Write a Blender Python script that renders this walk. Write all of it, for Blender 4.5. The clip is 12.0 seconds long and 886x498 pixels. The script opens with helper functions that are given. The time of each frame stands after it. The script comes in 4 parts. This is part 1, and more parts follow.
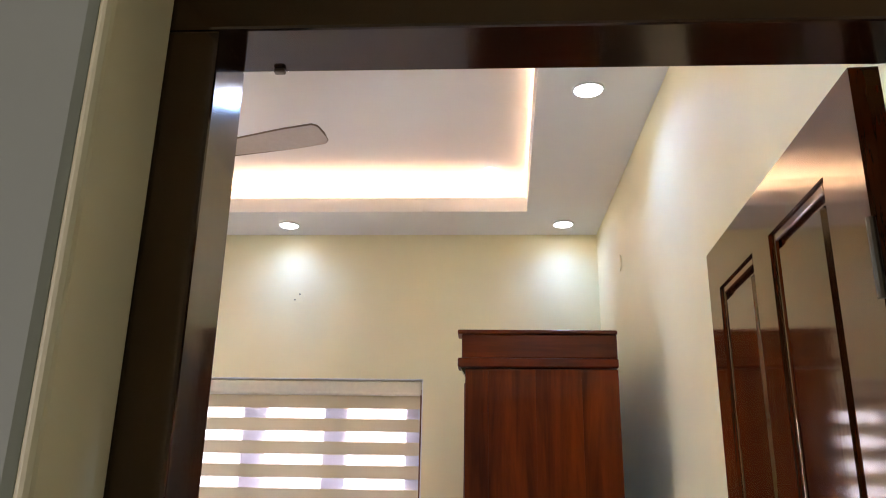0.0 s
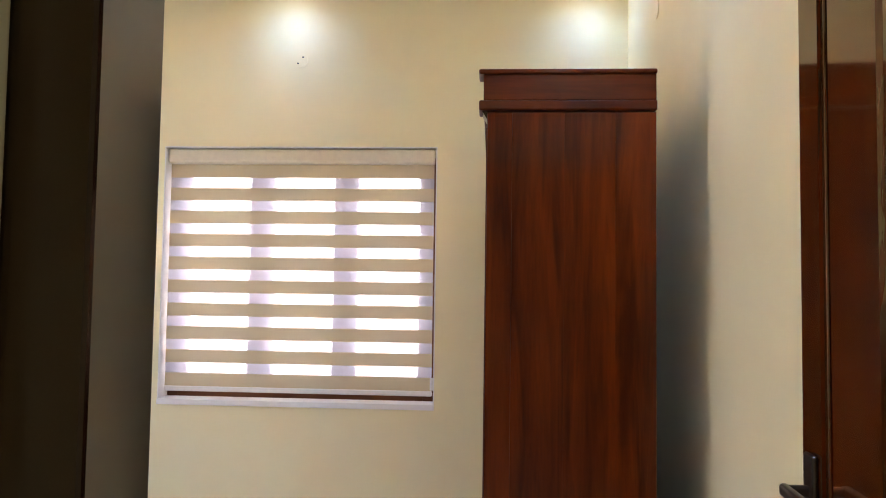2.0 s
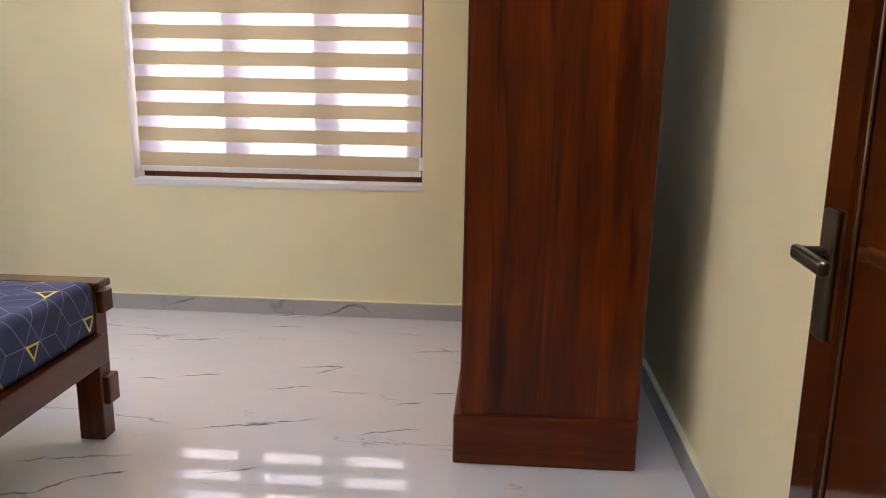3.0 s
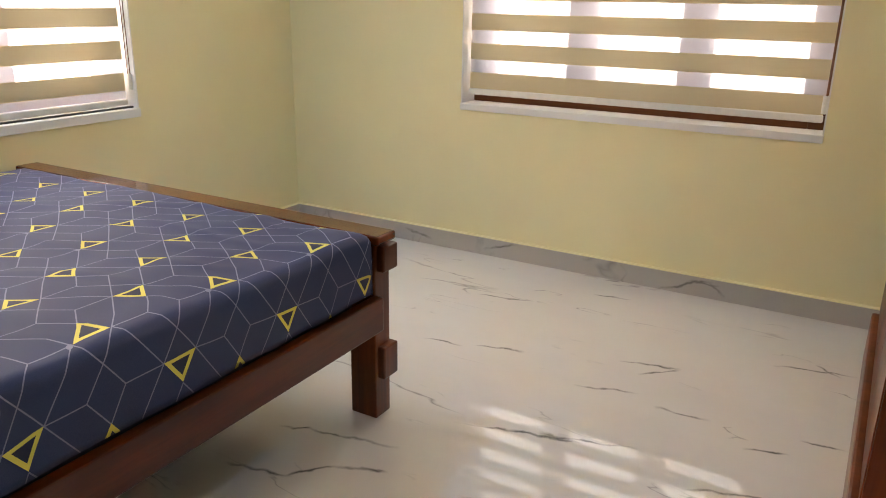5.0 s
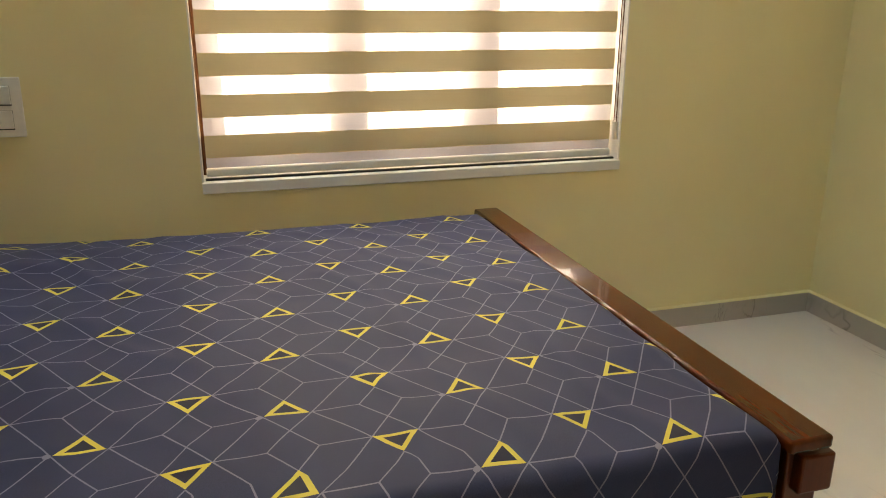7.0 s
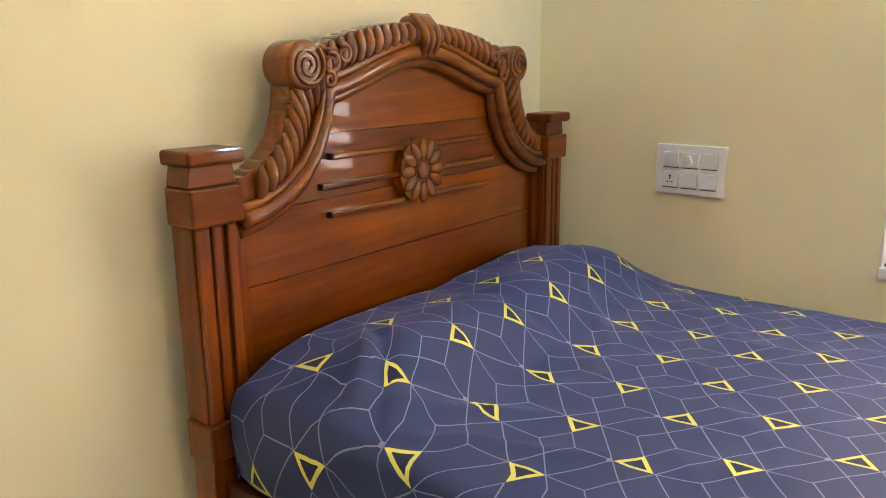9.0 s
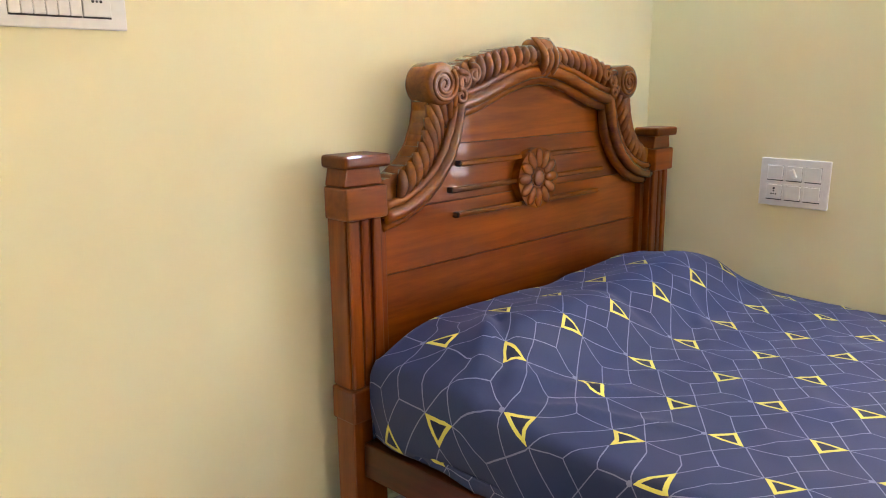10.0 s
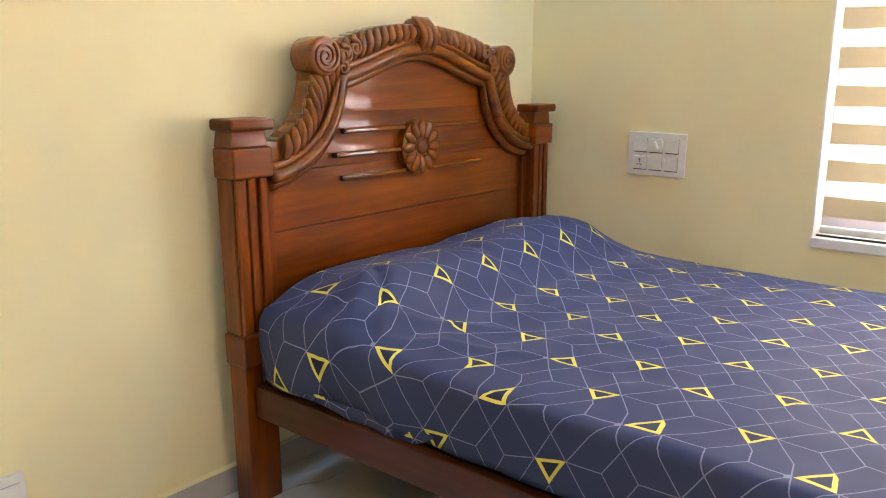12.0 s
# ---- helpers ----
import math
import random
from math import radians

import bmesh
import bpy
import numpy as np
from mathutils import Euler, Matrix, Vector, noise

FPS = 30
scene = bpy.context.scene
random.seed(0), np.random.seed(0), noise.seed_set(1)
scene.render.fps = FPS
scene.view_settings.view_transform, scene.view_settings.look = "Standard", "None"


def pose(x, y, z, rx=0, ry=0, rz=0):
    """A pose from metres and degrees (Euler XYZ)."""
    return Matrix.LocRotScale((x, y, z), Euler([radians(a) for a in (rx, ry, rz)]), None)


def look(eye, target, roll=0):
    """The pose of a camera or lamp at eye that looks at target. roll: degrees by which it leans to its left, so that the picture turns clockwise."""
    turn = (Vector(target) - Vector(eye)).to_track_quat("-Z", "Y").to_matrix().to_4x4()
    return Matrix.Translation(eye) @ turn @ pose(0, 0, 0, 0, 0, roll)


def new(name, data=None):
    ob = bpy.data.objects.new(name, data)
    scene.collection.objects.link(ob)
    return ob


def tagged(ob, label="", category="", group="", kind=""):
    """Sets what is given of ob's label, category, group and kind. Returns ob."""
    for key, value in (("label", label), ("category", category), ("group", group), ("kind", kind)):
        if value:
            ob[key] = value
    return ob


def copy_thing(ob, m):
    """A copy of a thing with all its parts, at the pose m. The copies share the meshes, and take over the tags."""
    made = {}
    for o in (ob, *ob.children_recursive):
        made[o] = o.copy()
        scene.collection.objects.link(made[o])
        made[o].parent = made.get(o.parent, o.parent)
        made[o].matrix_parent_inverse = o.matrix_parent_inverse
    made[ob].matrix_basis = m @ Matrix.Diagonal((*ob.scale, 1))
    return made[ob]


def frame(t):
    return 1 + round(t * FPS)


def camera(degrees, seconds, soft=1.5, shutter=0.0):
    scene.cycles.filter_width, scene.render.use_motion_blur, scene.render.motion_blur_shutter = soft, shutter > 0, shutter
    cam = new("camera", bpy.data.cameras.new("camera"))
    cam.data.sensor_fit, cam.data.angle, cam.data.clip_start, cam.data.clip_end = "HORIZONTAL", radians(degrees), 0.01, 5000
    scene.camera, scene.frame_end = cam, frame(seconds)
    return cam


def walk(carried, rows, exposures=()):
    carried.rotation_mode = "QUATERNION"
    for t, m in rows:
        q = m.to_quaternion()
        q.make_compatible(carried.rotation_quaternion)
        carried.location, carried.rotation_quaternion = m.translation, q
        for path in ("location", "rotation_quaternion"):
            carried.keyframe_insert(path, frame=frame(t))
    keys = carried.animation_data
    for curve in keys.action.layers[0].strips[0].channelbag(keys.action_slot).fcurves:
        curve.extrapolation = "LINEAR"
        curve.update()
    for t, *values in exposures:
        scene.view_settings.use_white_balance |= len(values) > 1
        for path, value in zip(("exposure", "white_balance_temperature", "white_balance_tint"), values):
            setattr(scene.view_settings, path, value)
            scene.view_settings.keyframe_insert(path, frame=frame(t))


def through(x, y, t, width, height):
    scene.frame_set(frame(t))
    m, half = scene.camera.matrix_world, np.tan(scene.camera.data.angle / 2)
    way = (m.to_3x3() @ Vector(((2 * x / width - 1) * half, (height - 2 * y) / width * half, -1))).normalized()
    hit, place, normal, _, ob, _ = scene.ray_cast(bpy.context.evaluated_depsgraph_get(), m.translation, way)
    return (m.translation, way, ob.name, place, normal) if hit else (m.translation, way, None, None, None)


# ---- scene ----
cam = camera(60.2, 12.0, soft=1.0)
PATH = [
    (0, (2.883, -0.743, 1.49), (2.772, 1.161, 2.092), 1.0),
    (0.5, (2.869, -0.688, 1.468), (2.739, 1.216, 2.067), 1.0),
    (1, (2.843, -0.608, 1.43), (2.708, 1.319, 1.946), 1.1),
    (1.5, (2.828, -0.531, 1.385), (2.689, 1.437, 1.71), 1.1),
    (2, (2.828, -0.458, 1.32), (2.7, 1.535, 1.427), 0.8),
    (2.5, (2.89, -0.333, 1.26), (2.772, 1.658, 1.103), 1.1),
    (2.7, (2.91, -0.285, 1.236), (2.79, 1.692, 0.958), 1.0),
    (4.3, (2.812, 0.331, 1.175), (2.308, 2.161, 0.545), 1.1),
    (4.5, (2.798, 0.394, 1.172), (2.184, 2.191, 0.545), 1.0),
    (5, (2.732, 0.547, 1.159), (1.776, 2.19, 0.537), 0.9),
    (5.5, (2.646, 0.715, 1.173), (1.394, 2.145, 0.552), 0.6),
    (6, (2.611, 0.912, 1.19), (1.116, 2.091, 0.576), 0.5),
    (6.5, (2.593, 1.073, 1.215), (0.904, 1.956, 0.61), 0.4),
    (6.7, (2.555, 1.148, 1.226), (0.809, 1.91, 0.619), 0.4),
    (8.3, (2.454, 1.481, 1.31), (0.633, 0.83, 0.801), -0.7),
    (8.5, (2.478, 1.503, 1.326), (0.734, 0.665, 0.819), -0.8),
    (9, (2.603, 1.518, 1.314), (1.057, 0.334, 0.854), -0.7),
    (9.5, (2.736, 1.55, 1.326), (1.284, 0.248, 0.885), -0.5),
    (10, (2.831, 1.644, 1.325), (1.45, 0.261, 0.903), -0.6),
    (10.5, (2.864, 1.732, 1.317), (1.499, 0.334, 0.894), -0.5),
    (11, (2.895, 1.8, 1.303), (1.527, 0.403, 0.877), -0.5),
    (11.5, (2.909, 1.872, 1.285), (1.519, 0.501, 0.854), -0.3),
    (12, (2.896, 1.911, 1.262), (1.399, 0.659, 0.825), -0.1),
]
walk(cam, [(t, look(e, g, r)) for t, e, g, r in PATH],
     [(0, 0.70, 6800, 33), (1.5, 0.72, 6900, 31), (2.5, 0.72, 7400, 31), (4.4, 0.86, 7700, 25), (5.5, 0.33, 10200, 18), (6.5, 0.14, 12000, 15), (8.4, 0.30, 12600, 15), (9.2, 1.25, 8000, 24), (12, 1.25, 8300, 23)])

# ---- light ----
world = bpy.data.worlds.new("world")
scene.world = world
world.use_nodes = True
wn = world.node_tree
sky = wn.nodes.new("ShaderNodeTexSky")
sky.sky_type = "NISHITA"
sky.sun_disc = False
sky.sun_elevation, sky.sun_rotation = radians(50), radians(200)
wn.nodes["Background"].inputs["Strength"].default_value = 0.12
wn.links.new(sky.outputs["Color"], wn.nodes["Background"].inputs["Color"])


def area_light(name, m, sx, sy, watts, color):
    d = bpy.data.lights.new(name, "AREA")
    d.shape, d.size, d.size_y, d.energy, d.color = "RECTANGLE", sx, sy, watts, color
    ob = new(name, d)
    ob.matrix_world = m
    return ob


# room: x 0 to RX, y 0 to RY, soffit at RZ
RX, RY, RZ, TOP = 3.55, 3.66, 2.972, 3.178
DY = 0.10          # room face of the wall that holds the door
WAX0, WAX1, WBY0, WBY1, WZ0, WZ1 = 1.004, 2.526, 1.202, 2.690, 0.694, 2.098
DAY = (0.93, 0.96, 1.0)
area_light("window_daylight", look((1.77, RY + 0.42, 1.45), (1.77, RY - 1, 1.35)), 1.9, 1.7, 40, DAY)
area_light("window_daylight", look((-0.42, 1.96, 1.45), (1, 1.96, 1.35)), 1.9, 1.7, 96, DAY)
# added fill light for the hall; no lamp or window is known there
area_light("hall_fill_light", look((-0.75, -1.1, 1.5), (1.5, -1.0, 1.3)), 1.2, 1.4, 29, DAY)


# ---- materials ----
def mat(name):
    m = bpy.data.materials.new(name)
    m.use_nodes = True
    t = m.node_tree
    return m, t, t.nodes["Principled BSDF"]


def node(t, kind, **kw):
    n = t.nodes.new(kind)
    for k, v in kw.items():
        n.inputs[k.replace("_", " ")].default_value = v
    return n


def ramp(t, src, stops):
    r = t.nodes.new("ShaderNodeValToRGB")
    e = r.color_ramp.elements
    while len(e) < len(stops):
        e.new(0.5)
    for el, (p, c) in zip(e, stops):
        el.position, el.color = p, (*c, 1)
    t.links.new(src, r.inputs[0])
    return r.outputs[0]


def coords(t, sx=1, sy=1, sz=1, rot=(0, 0, 0)):
    c = t.nodes.new("ShaderNodeTexCoord")
    m = t.nodes.new("ShaderNodeMapping")
    m.inputs["Scale"].default_value = (sx, sy, sz)
    m.inputs["Rotation"].default_value = [radians(a) for a in rot]
    t.links.new(c.outputs["Object"], m.inputs[0])
    return m.outputs[0]


def noise_tex(t, vec, scale, detail=4, rough=0.55, distort=0.0):
    n = node(t, "ShaderNodeTexNoise", Scale=scale, Detail=detail, Roughness=rough, Distortion=distort)
    t.links.new(vec, n.inputs["Vector"])
    return n.outputs["Fac"]


def bump(t, bsdf, src, strength, dist=0.002):
    b = node(t, "ShaderNodeBump", Strength=strength, Distance=dist)
    t.links.new(src, b.inputs["Height"])
    t.links.new(b.outputs[0], bsdf.inputs["Normal"])


def mixc(t, fac, a, b, mode="MIX"):
    m = t.nodes.new("ShaderNodeMix")
    m.data_type, m.blend_type = "RGBA", mode
    for sock, v in ((m.inputs[0], fac), (m.inputs[6], a), (m.inputs[7], b)):
        if isinstance(v, (int, float)):
            sock.default_value = v
        elif isinstance(v, tuple):
            sock.default_value = (*v, 1)
        else:
            t.links.new(v, sock)
    return m.outputs[2]


def paint(name, c, vary=0.05, rough=0.6):
    m, t, b = mat(name)
    v = coords(t)
    big = noise_tex(t, v, 1.3, 3)
    lo, hi = tuple(x * (1 - vary) for x in c), tuple(min(1, x * (1 + vary * 0.6)) for x in c)
    t.links.new(ramp(t, big, [(0.35, lo), (0.65, hi)]), b.inputs["Base Color"])
    b.inputs["Roughness"].default_value = rough
    bump(t, b, noise_tex(t, v, 160, 5, 0.6), 0.12, 0.001)
    return m


def wood(name, dark, light, axis="z", rough=0.25, coat=0.5, scale=1.0, heart=0.0):
    m, t, b = mat(name)
    sc = {"x": (1.2, 14, 14), "y": (14, 1.2, 14), "z": (14, 14, 1.2)}[axis]
    info = t.nodes.new("ShaderNodeObjectInfo")
    c = t.nodes.new("ShaderNodeTexCoord")
    add = t.nodes.new("ShaderNodeVectorMath")
    add.operation = "MULTIPLY_ADD"
    t.links.new(info.outputs["Random"], add.inputs[0])
    add.inputs[1].default_value = (7.3, 5.1, 3.7)
    t.links.new(c.outputs["Object"], add.inputs[2])
    mp = t.nodes.new("ShaderNodeMapping")
    mp.inputs["Scale"].default_value = [s * scale for s in sc]
    t.links.new(add.outputs[0], mp.inputs[0])
    v = mp.outputs[0]
    big = noise_tex(t, v, 1.0, 6, 0.6, 1.2)
    mid = tuple((a + b2) / 2 for a, b2 in zip(dark, light))
    col = ramp(t, big, [(0.28, dark), (0.5, mid), (0.72, light)])
    fine = noise_tex(t, v, 7, 5, 0.7)
    streak = ramp(t, fine, [(0.36, (0.82, 0.80, 0.78)), (0.6, (1, 1, 1))])
    blot = noise_tex(t, c.outputs["Object"], 3.0, 3)
    col = mixc(t, 1.0, col, streak, "MULTIPLY")
    col = mixc(t, 0.6, col, ramp(t, blot, [(0.35, (0.75, 0.72, 0.7)), (0.65, (1.1, 1.1, 1.1))]), "MULTIPLY")
    if heart:      # long dark streaks of heartwood
        dark_run = ramp(t, noise_tex(t, v, 1.9, 3, 0.55, 0.6), [(0.34, (0.42, 0.36, 0.34)), (0.5, (1, 1, 1))])
        col = mixc(t, heart, col, dark_run, "MULTIPLY")
    # every board has its own tone
    tone = ramp(t, info.outputs["Random"], [(0.0, (0.84, 0.82, 0.80)), (1.0, (1.12, 1.13, 1.14))])
    col = mixc(t, 1.0, col, tone, "MULTIPLY")
    t.links.new(col, b.inputs["Base Color"])
    b.inputs["Roughness"].default_value = rough
    b.inputs["Specular IOR Level"].default_value = 0.12
    b.inputs["Coat Weight"].default_value = coat
    b.inputs["Coat Roughness"].default_value = 0.06
    bump(t, b, fine, 0.06, 0.001)
    return m


def plain(name, c, rough=0.4, metal=0.0, grain=0.04):
    m, t, b = mat(name)
    n = noise_tex(t, coords(t), 40, 4)
    t.links.new(ramp(t, n, [(0.3, tuple(x * (1 - grain) for x in c)), (0.7, tuple(min(1, x * (1 + grain)) for x in c))]), b.inputs["Base Color"])
    b.inputs["Roughness"].default_value, b.inputs["Metallic"].default_value = rough, metal
    return m


def glow(name, c, strength):
    m, t, b = mat(name)
    b.inputs["Base Color"].default_value = (*c, 1)
    b.inputs["Emission Color"].default_value = (*c, 1)
    b.inputs["Emission Strength"].default_value = strength
    return m


def marble(name, base, rough, vein=1.0, big=1.0, lines=(), up=False):
    """White stone with short, dark, branching veins that run one way, and faint grey clouds."""
    m, t, b = mat(name)

    def math_node(kind, a, v):
        n = t.nodes.new("ShaderNodeMath")
        n.operation = kind
        t.links.new(a, n.inputs[0])
        if not isinstance(v, (int, float)):
            t.links.new(v, n.inputs[1])
        else:
            n.inputs[1].default_value = v
        return n.outputs[0]

    def veins(sx, sy, rot, scale, width, lo, hi, seed):
        v = coords(t, sx * big, sy * big, sx * big, (0, 0, rot))
        sh = t.nodes.new("ShaderNodeVectorMath")
        sh.operation = "ADD"
        sh.inputs[1].default_value = (seed, seed * 1.7, seed * 0.6)
        t.links.new(v, sh.inputs[0])
        w = math_node("ABSOLUTE", math_node("SUBTRACT", noise_tex(t, sh.outputs[0], scale, 4, 0.5, 0.25), 0.5), 0.0)
        line = ramp(t, w, [(0.0, (1, 1, 1)), (width, (0.55, 0.55, 0.55)), (width * 2.6, (0, 0, 0))])
        patch = ramp(t, noise_tex(t, sh.outputs[0], scale * 1.15, 2, 0.5), [(lo, (0, 0, 0)), (hi, (1, 1, 1))])
        return mixc(t, 1.0, line, patch, "MULTIPLY")

    mask = mixc(t, 1.0, veins(0.75, 2.9, -6, 1.5, 0.0042, 0.57, 0.66, 3.1), veins(1.5, 6.0, 8, 1.3, 0.004, 0.60, 0.70, 11.7), "ADD")
    if lines:
        # single veins: (x, y) to (x, y) in metres, bent by noise; up reads z in place of y
        wob = t.nodes.new("ShaderNodeTexNoise")
        wob.inputs["Scale"].default_value, wob.inputs["Detail"].default_value = 9.0, 5
        t.links.new(coords(t), wob.inputs["Vector"])
        mad = t.nodes.new("ShaderNodeVectorMath")
        mad.operation = "MULTIPLY_ADD"
        t.links.new(wob.outputs["Color"], mad.inputs[0])
        mad.inputs[1].default_value = (0.07, 0.07, 0.07)
        off = t.nodes.new("ShaderNodeVectorMath")
        off.operation = "SUBTRACT"
        t.links.new(coords(t), off.inputs[0])
        off.inputs[1].default_value = (0.035, 0.035, 0.035)
        t.links.new(off.outputs[0], mad.inputs[2])
        sp = t.nodes.new("ShaderNodeSeparateXYZ")
        t.links.new(mad.outputs[0], sp.inputs[0])
        px, py = sp.outputs[0], sp.outputs[2 if up else 1]
        total = None
        for x0, y0, x1, y1 in lines:
            ln = math.hypot(x1 - x0, y1 - y0)
            c, s2 = (x1 - x0) / ln, (y1 - y0) / ln
            dx, dy = math_node("SUBTRACT", px, (x0 + x1) / 2), math_node("SUBTRACT", py, (y0 + y1) / 2)
            along = math_node("ABSOLUTE", math_node("ADD", math_node("MULTIPLY", dx, c), math_node("MULTIPLY", dy, s2)), 0.0)
            perp = math_node("ABSOLUTE", math_node("SUBTRACT", math_node("MULTIPLY", dy, c), math_node("MULTIPLY", dx, s2)), 0.0)
            core = ramp(t, perp, [(0.0, (1, 1, 1)), (0.0026, (0.75, 0.75, 0.75)), (0.0075, (0, 0, 0))])
            ends = ramp(t, along, [(ln * 0.30, (1, 1, 1)), (ln * 0.62, (0, 0, 0))])
            one = mixc(t, 1.0, core, ends, "MULTIPLY")
            total = one if total is None else mixc(t, 1.0, total, one, "LIGHTEN")
        depth = ramp(t, noise_tex(t, coords(t), 14, 3), [(0.32, (0.35, 0.35, 0.35)), (0.58, (1, 1, 1))])
        total = mixc(t, 1.0, total, depth, "MULTIPLY")
        mask = mixc(t, 1.0, mixc(t, 0.55, (0.0, 0.0, 0.0), mask), total, "LIGHTEN")
    cloud = ramp(t, noise_tex(t, coords(t, 1, 2.2, 1), 1.1, 5), [(0.3, tuple(x * 0.92 for x in base)), (0.7, base)])
    t.links.new(mixc(t, mask, cloud, tuple(x * (1 - 0.86 * vein) for x in base)), b.inputs["Base Color"])
    b.inputs["Roughness"].default_value = rough
    bump(t, b, noise_tex(t, coords(t), 3.0, 2), 0.018, 0.006)
    return m


def fabric(name, c, through, sheer):
    """Blind cloth: reflects, lets light through, and where sheer lets the view through too."""
    m, t, b = mat(name)
    out = t.nodes["Material Output"]
    n = noise_tex(t, coords(t, 60, 60, 900), 1.0, 3)
    col = ramp(t, n, [(0.3, tuple(x * 0.95 for x in c)), (0.7, c)])
    d = t.nodes.new("ShaderNodeBsdfDiffuse")
    tr = t.nodes.new("ShaderNodeBsdfTranslucent")
    t.links.new(col, d.inputs["Color"])
    t.links.new(col, tr.inputs["Color"])
    mx = t.nodes.new("ShaderNodeMixShader")
    mx.inputs[0].default_value = through
    t.links.new(d.outputs[0], mx.inputs[1])
    t.links.new(tr.outputs[0], mx.inputs[2])
    last = mx.outputs[0]
    if sheer:
        tp = t.nodes.new("ShaderNodeBsdfTransparent")
        m2 = t.nodes.new("ShaderNodeMixShader")
        m2.inputs[0].default_value = sheer
        t.links.new(last, m2.inputs[1])
        t.links.new(tp.outputs[0], m2.inputs[2])
        last = m2.outputs[0]
    t.links.new(last, out.inputs["Surface"])
    return m


M_WALL = paint("cream_wall_paint", (0.86, 0.785, 0.49))
M_HALL = paint("hall_wall_paint", (0.47, 0.50, 0.41))
M_CEIL = paint("white_ceiling_paint", (0.82, 0.79, 0.74), 0.02)
M_REVEAL = paint("white_reveal_paint", (0.82, 0.82, 0.80), 0.03, 0.45)
FLOOR_VEINS = [
    (1.386, 1.756, 1.557, 1.788), (1.557, 1.788, 1.641, 1.883), (1.641, 1.883, 1.756, 1.933), (1.386, 1.954, 1.468, 1.996),
    (1.468, 1.996, 1.706, 2.045), (1.396, 3.171, 1.589, 3.213), (2.094, 2.880, 2.255, 2.933), (2.173, 2.832, 2.257, 2.923),
    (2.265, 2.641, 2.410, 2.649), (1.608, 2.737, 1.754, 2.769), (1.844, 2.255, 2.243, 2.375), (2.031, 2.322, 2.132, 2.325),
    (2.541, 2.546, 2.646, 2.568), (2.547, 3.130, 2.759, 3.189), (2.659, 3.215, 2.718, 3.152), (2.671, 2.669, 2.771, 2.684),
    (2.453, 2.270, 2.641, 2.336), (1.994, 1.946, 2.166, 2.000), (2.007, 1.795, 2.080, 1.801), (2.020, 2.644, 2.191, 2.690),
    (1.424, 2.688, 1.553, 2.708), (1.797, 3.435, 1.922, 3.461)]
SKIRT_VEINS = [(0.726, 0.062, 0.851, 0.024), (1.165, 0.038, 1.333, 0.081), (2.004, 0.007, 2.190, 0.072), (2.190, 0.072, 2.259, 0.016), (2.111, 0.050, 2.230, 0.063)]
M_FLOOR = marble("white_marble_floor", (0.71, 0.68, 0.64), 0.013, lines=FLOOR_VEINS)
M_SKIRT = marble("grey_marble_skirting", (0.50, 0.47, 0.44), 0.15, 0.8, 1.3, SKIRT_VEINS, True)
M_DOOR = wood("dark_lacquered_wood", (0.040, 0.006, 0.0012), (0.120, 0.024, 0.0035), "z", 0.2, 1.0)
M_FRAME = wood("door_frame_wood", (0.012, 0.0052, 0.0022), (0.046, 0.0140, 0.005), "z", 0.25, 0.35)
M_WARD = wood("red_brown_teak", (0.070, 0.009, 0.0012), (0.250, 0.041, 0.0035), "z", 0.34, 0.35, 0.5, 0.8)
M_WARDX = wood("red_brown_teak_rail", (0.085, 0.011, 0.0013), (0.205, 0.034, 0.004), "x", 0.34, 0.35, 0.6)
M_BEDX = wood("bed_teak_crosswise", (0.145, 0.0255, 0.0017), (0.350, 0.080, 0.0055), "x", 0.3, 0.7, 0.7)
# foot parts: the headboard teak at about half its base colour
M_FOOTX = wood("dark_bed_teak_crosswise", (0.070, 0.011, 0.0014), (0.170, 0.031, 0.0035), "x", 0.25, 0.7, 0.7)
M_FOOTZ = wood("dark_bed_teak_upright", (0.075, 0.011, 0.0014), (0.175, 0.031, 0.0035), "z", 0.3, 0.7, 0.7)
# side rails: same teak, with the shade on the bed's side put into it
M_BEDY = wood("shaded_bed_teak_lengthwise", (0.052, 0.008, 0.001), (0.125, 0.021, 0.0025), "y", 0.3, 0.6, 0.7)
M_BEDZ = wood("bed_teak_upright", (0.130, 0.0225, 0.0015), (0.310, 0.067, 0.005), "z", 0.3, 0.8, 0.7)
M_CAP = wood("matt_bed_teak", (0.130, 0.023, 0.002), (0.260, 0.060, 0.005), "x", 0.4, 0.3, 0.7)
M_CARVE = wood("carved_teak", (0.150, 0.031, 0.0018), (0.350, 0.095, 0.006), "x", 0.16, 1.0)
M_WINWOOD = wood("window_frame_wood", (0.09, 0.03, 0.012), (0.17, 0.06, 0.022), "x", 0.4, 0.2)
M_BAND = fabric("beige_blind_band", (0.66, 0.56, 0.37), 0.022, 0.0)
M_SHEER = fabric("sheer_blind_band", (0.74, 0.78, 0.91), 0.30, 0.40)
M_CASS = plain("cream_blind_cassette", (0.74, 0.68, 0.52), 0.35)
M_WHITE = plain("white_plastic", (0.80, 0.79, 0.75), 0.3)
M_METAL = plain("aged_bronze", (0.16, 0.13, 0.10), 0.28, 1.0)
M_BLACK = plain("black_hole", (0.02, 0.02, 0.02), 0.5)
M_MATTR = plain("mattress_ticking", (0.06, 0.07, 0.12), 0.9)
lacquer = M_DOOR.node_tree.nodes["Principled BSDF"]     # lacquer; the wall's golden reflection is put into an amber specular tint
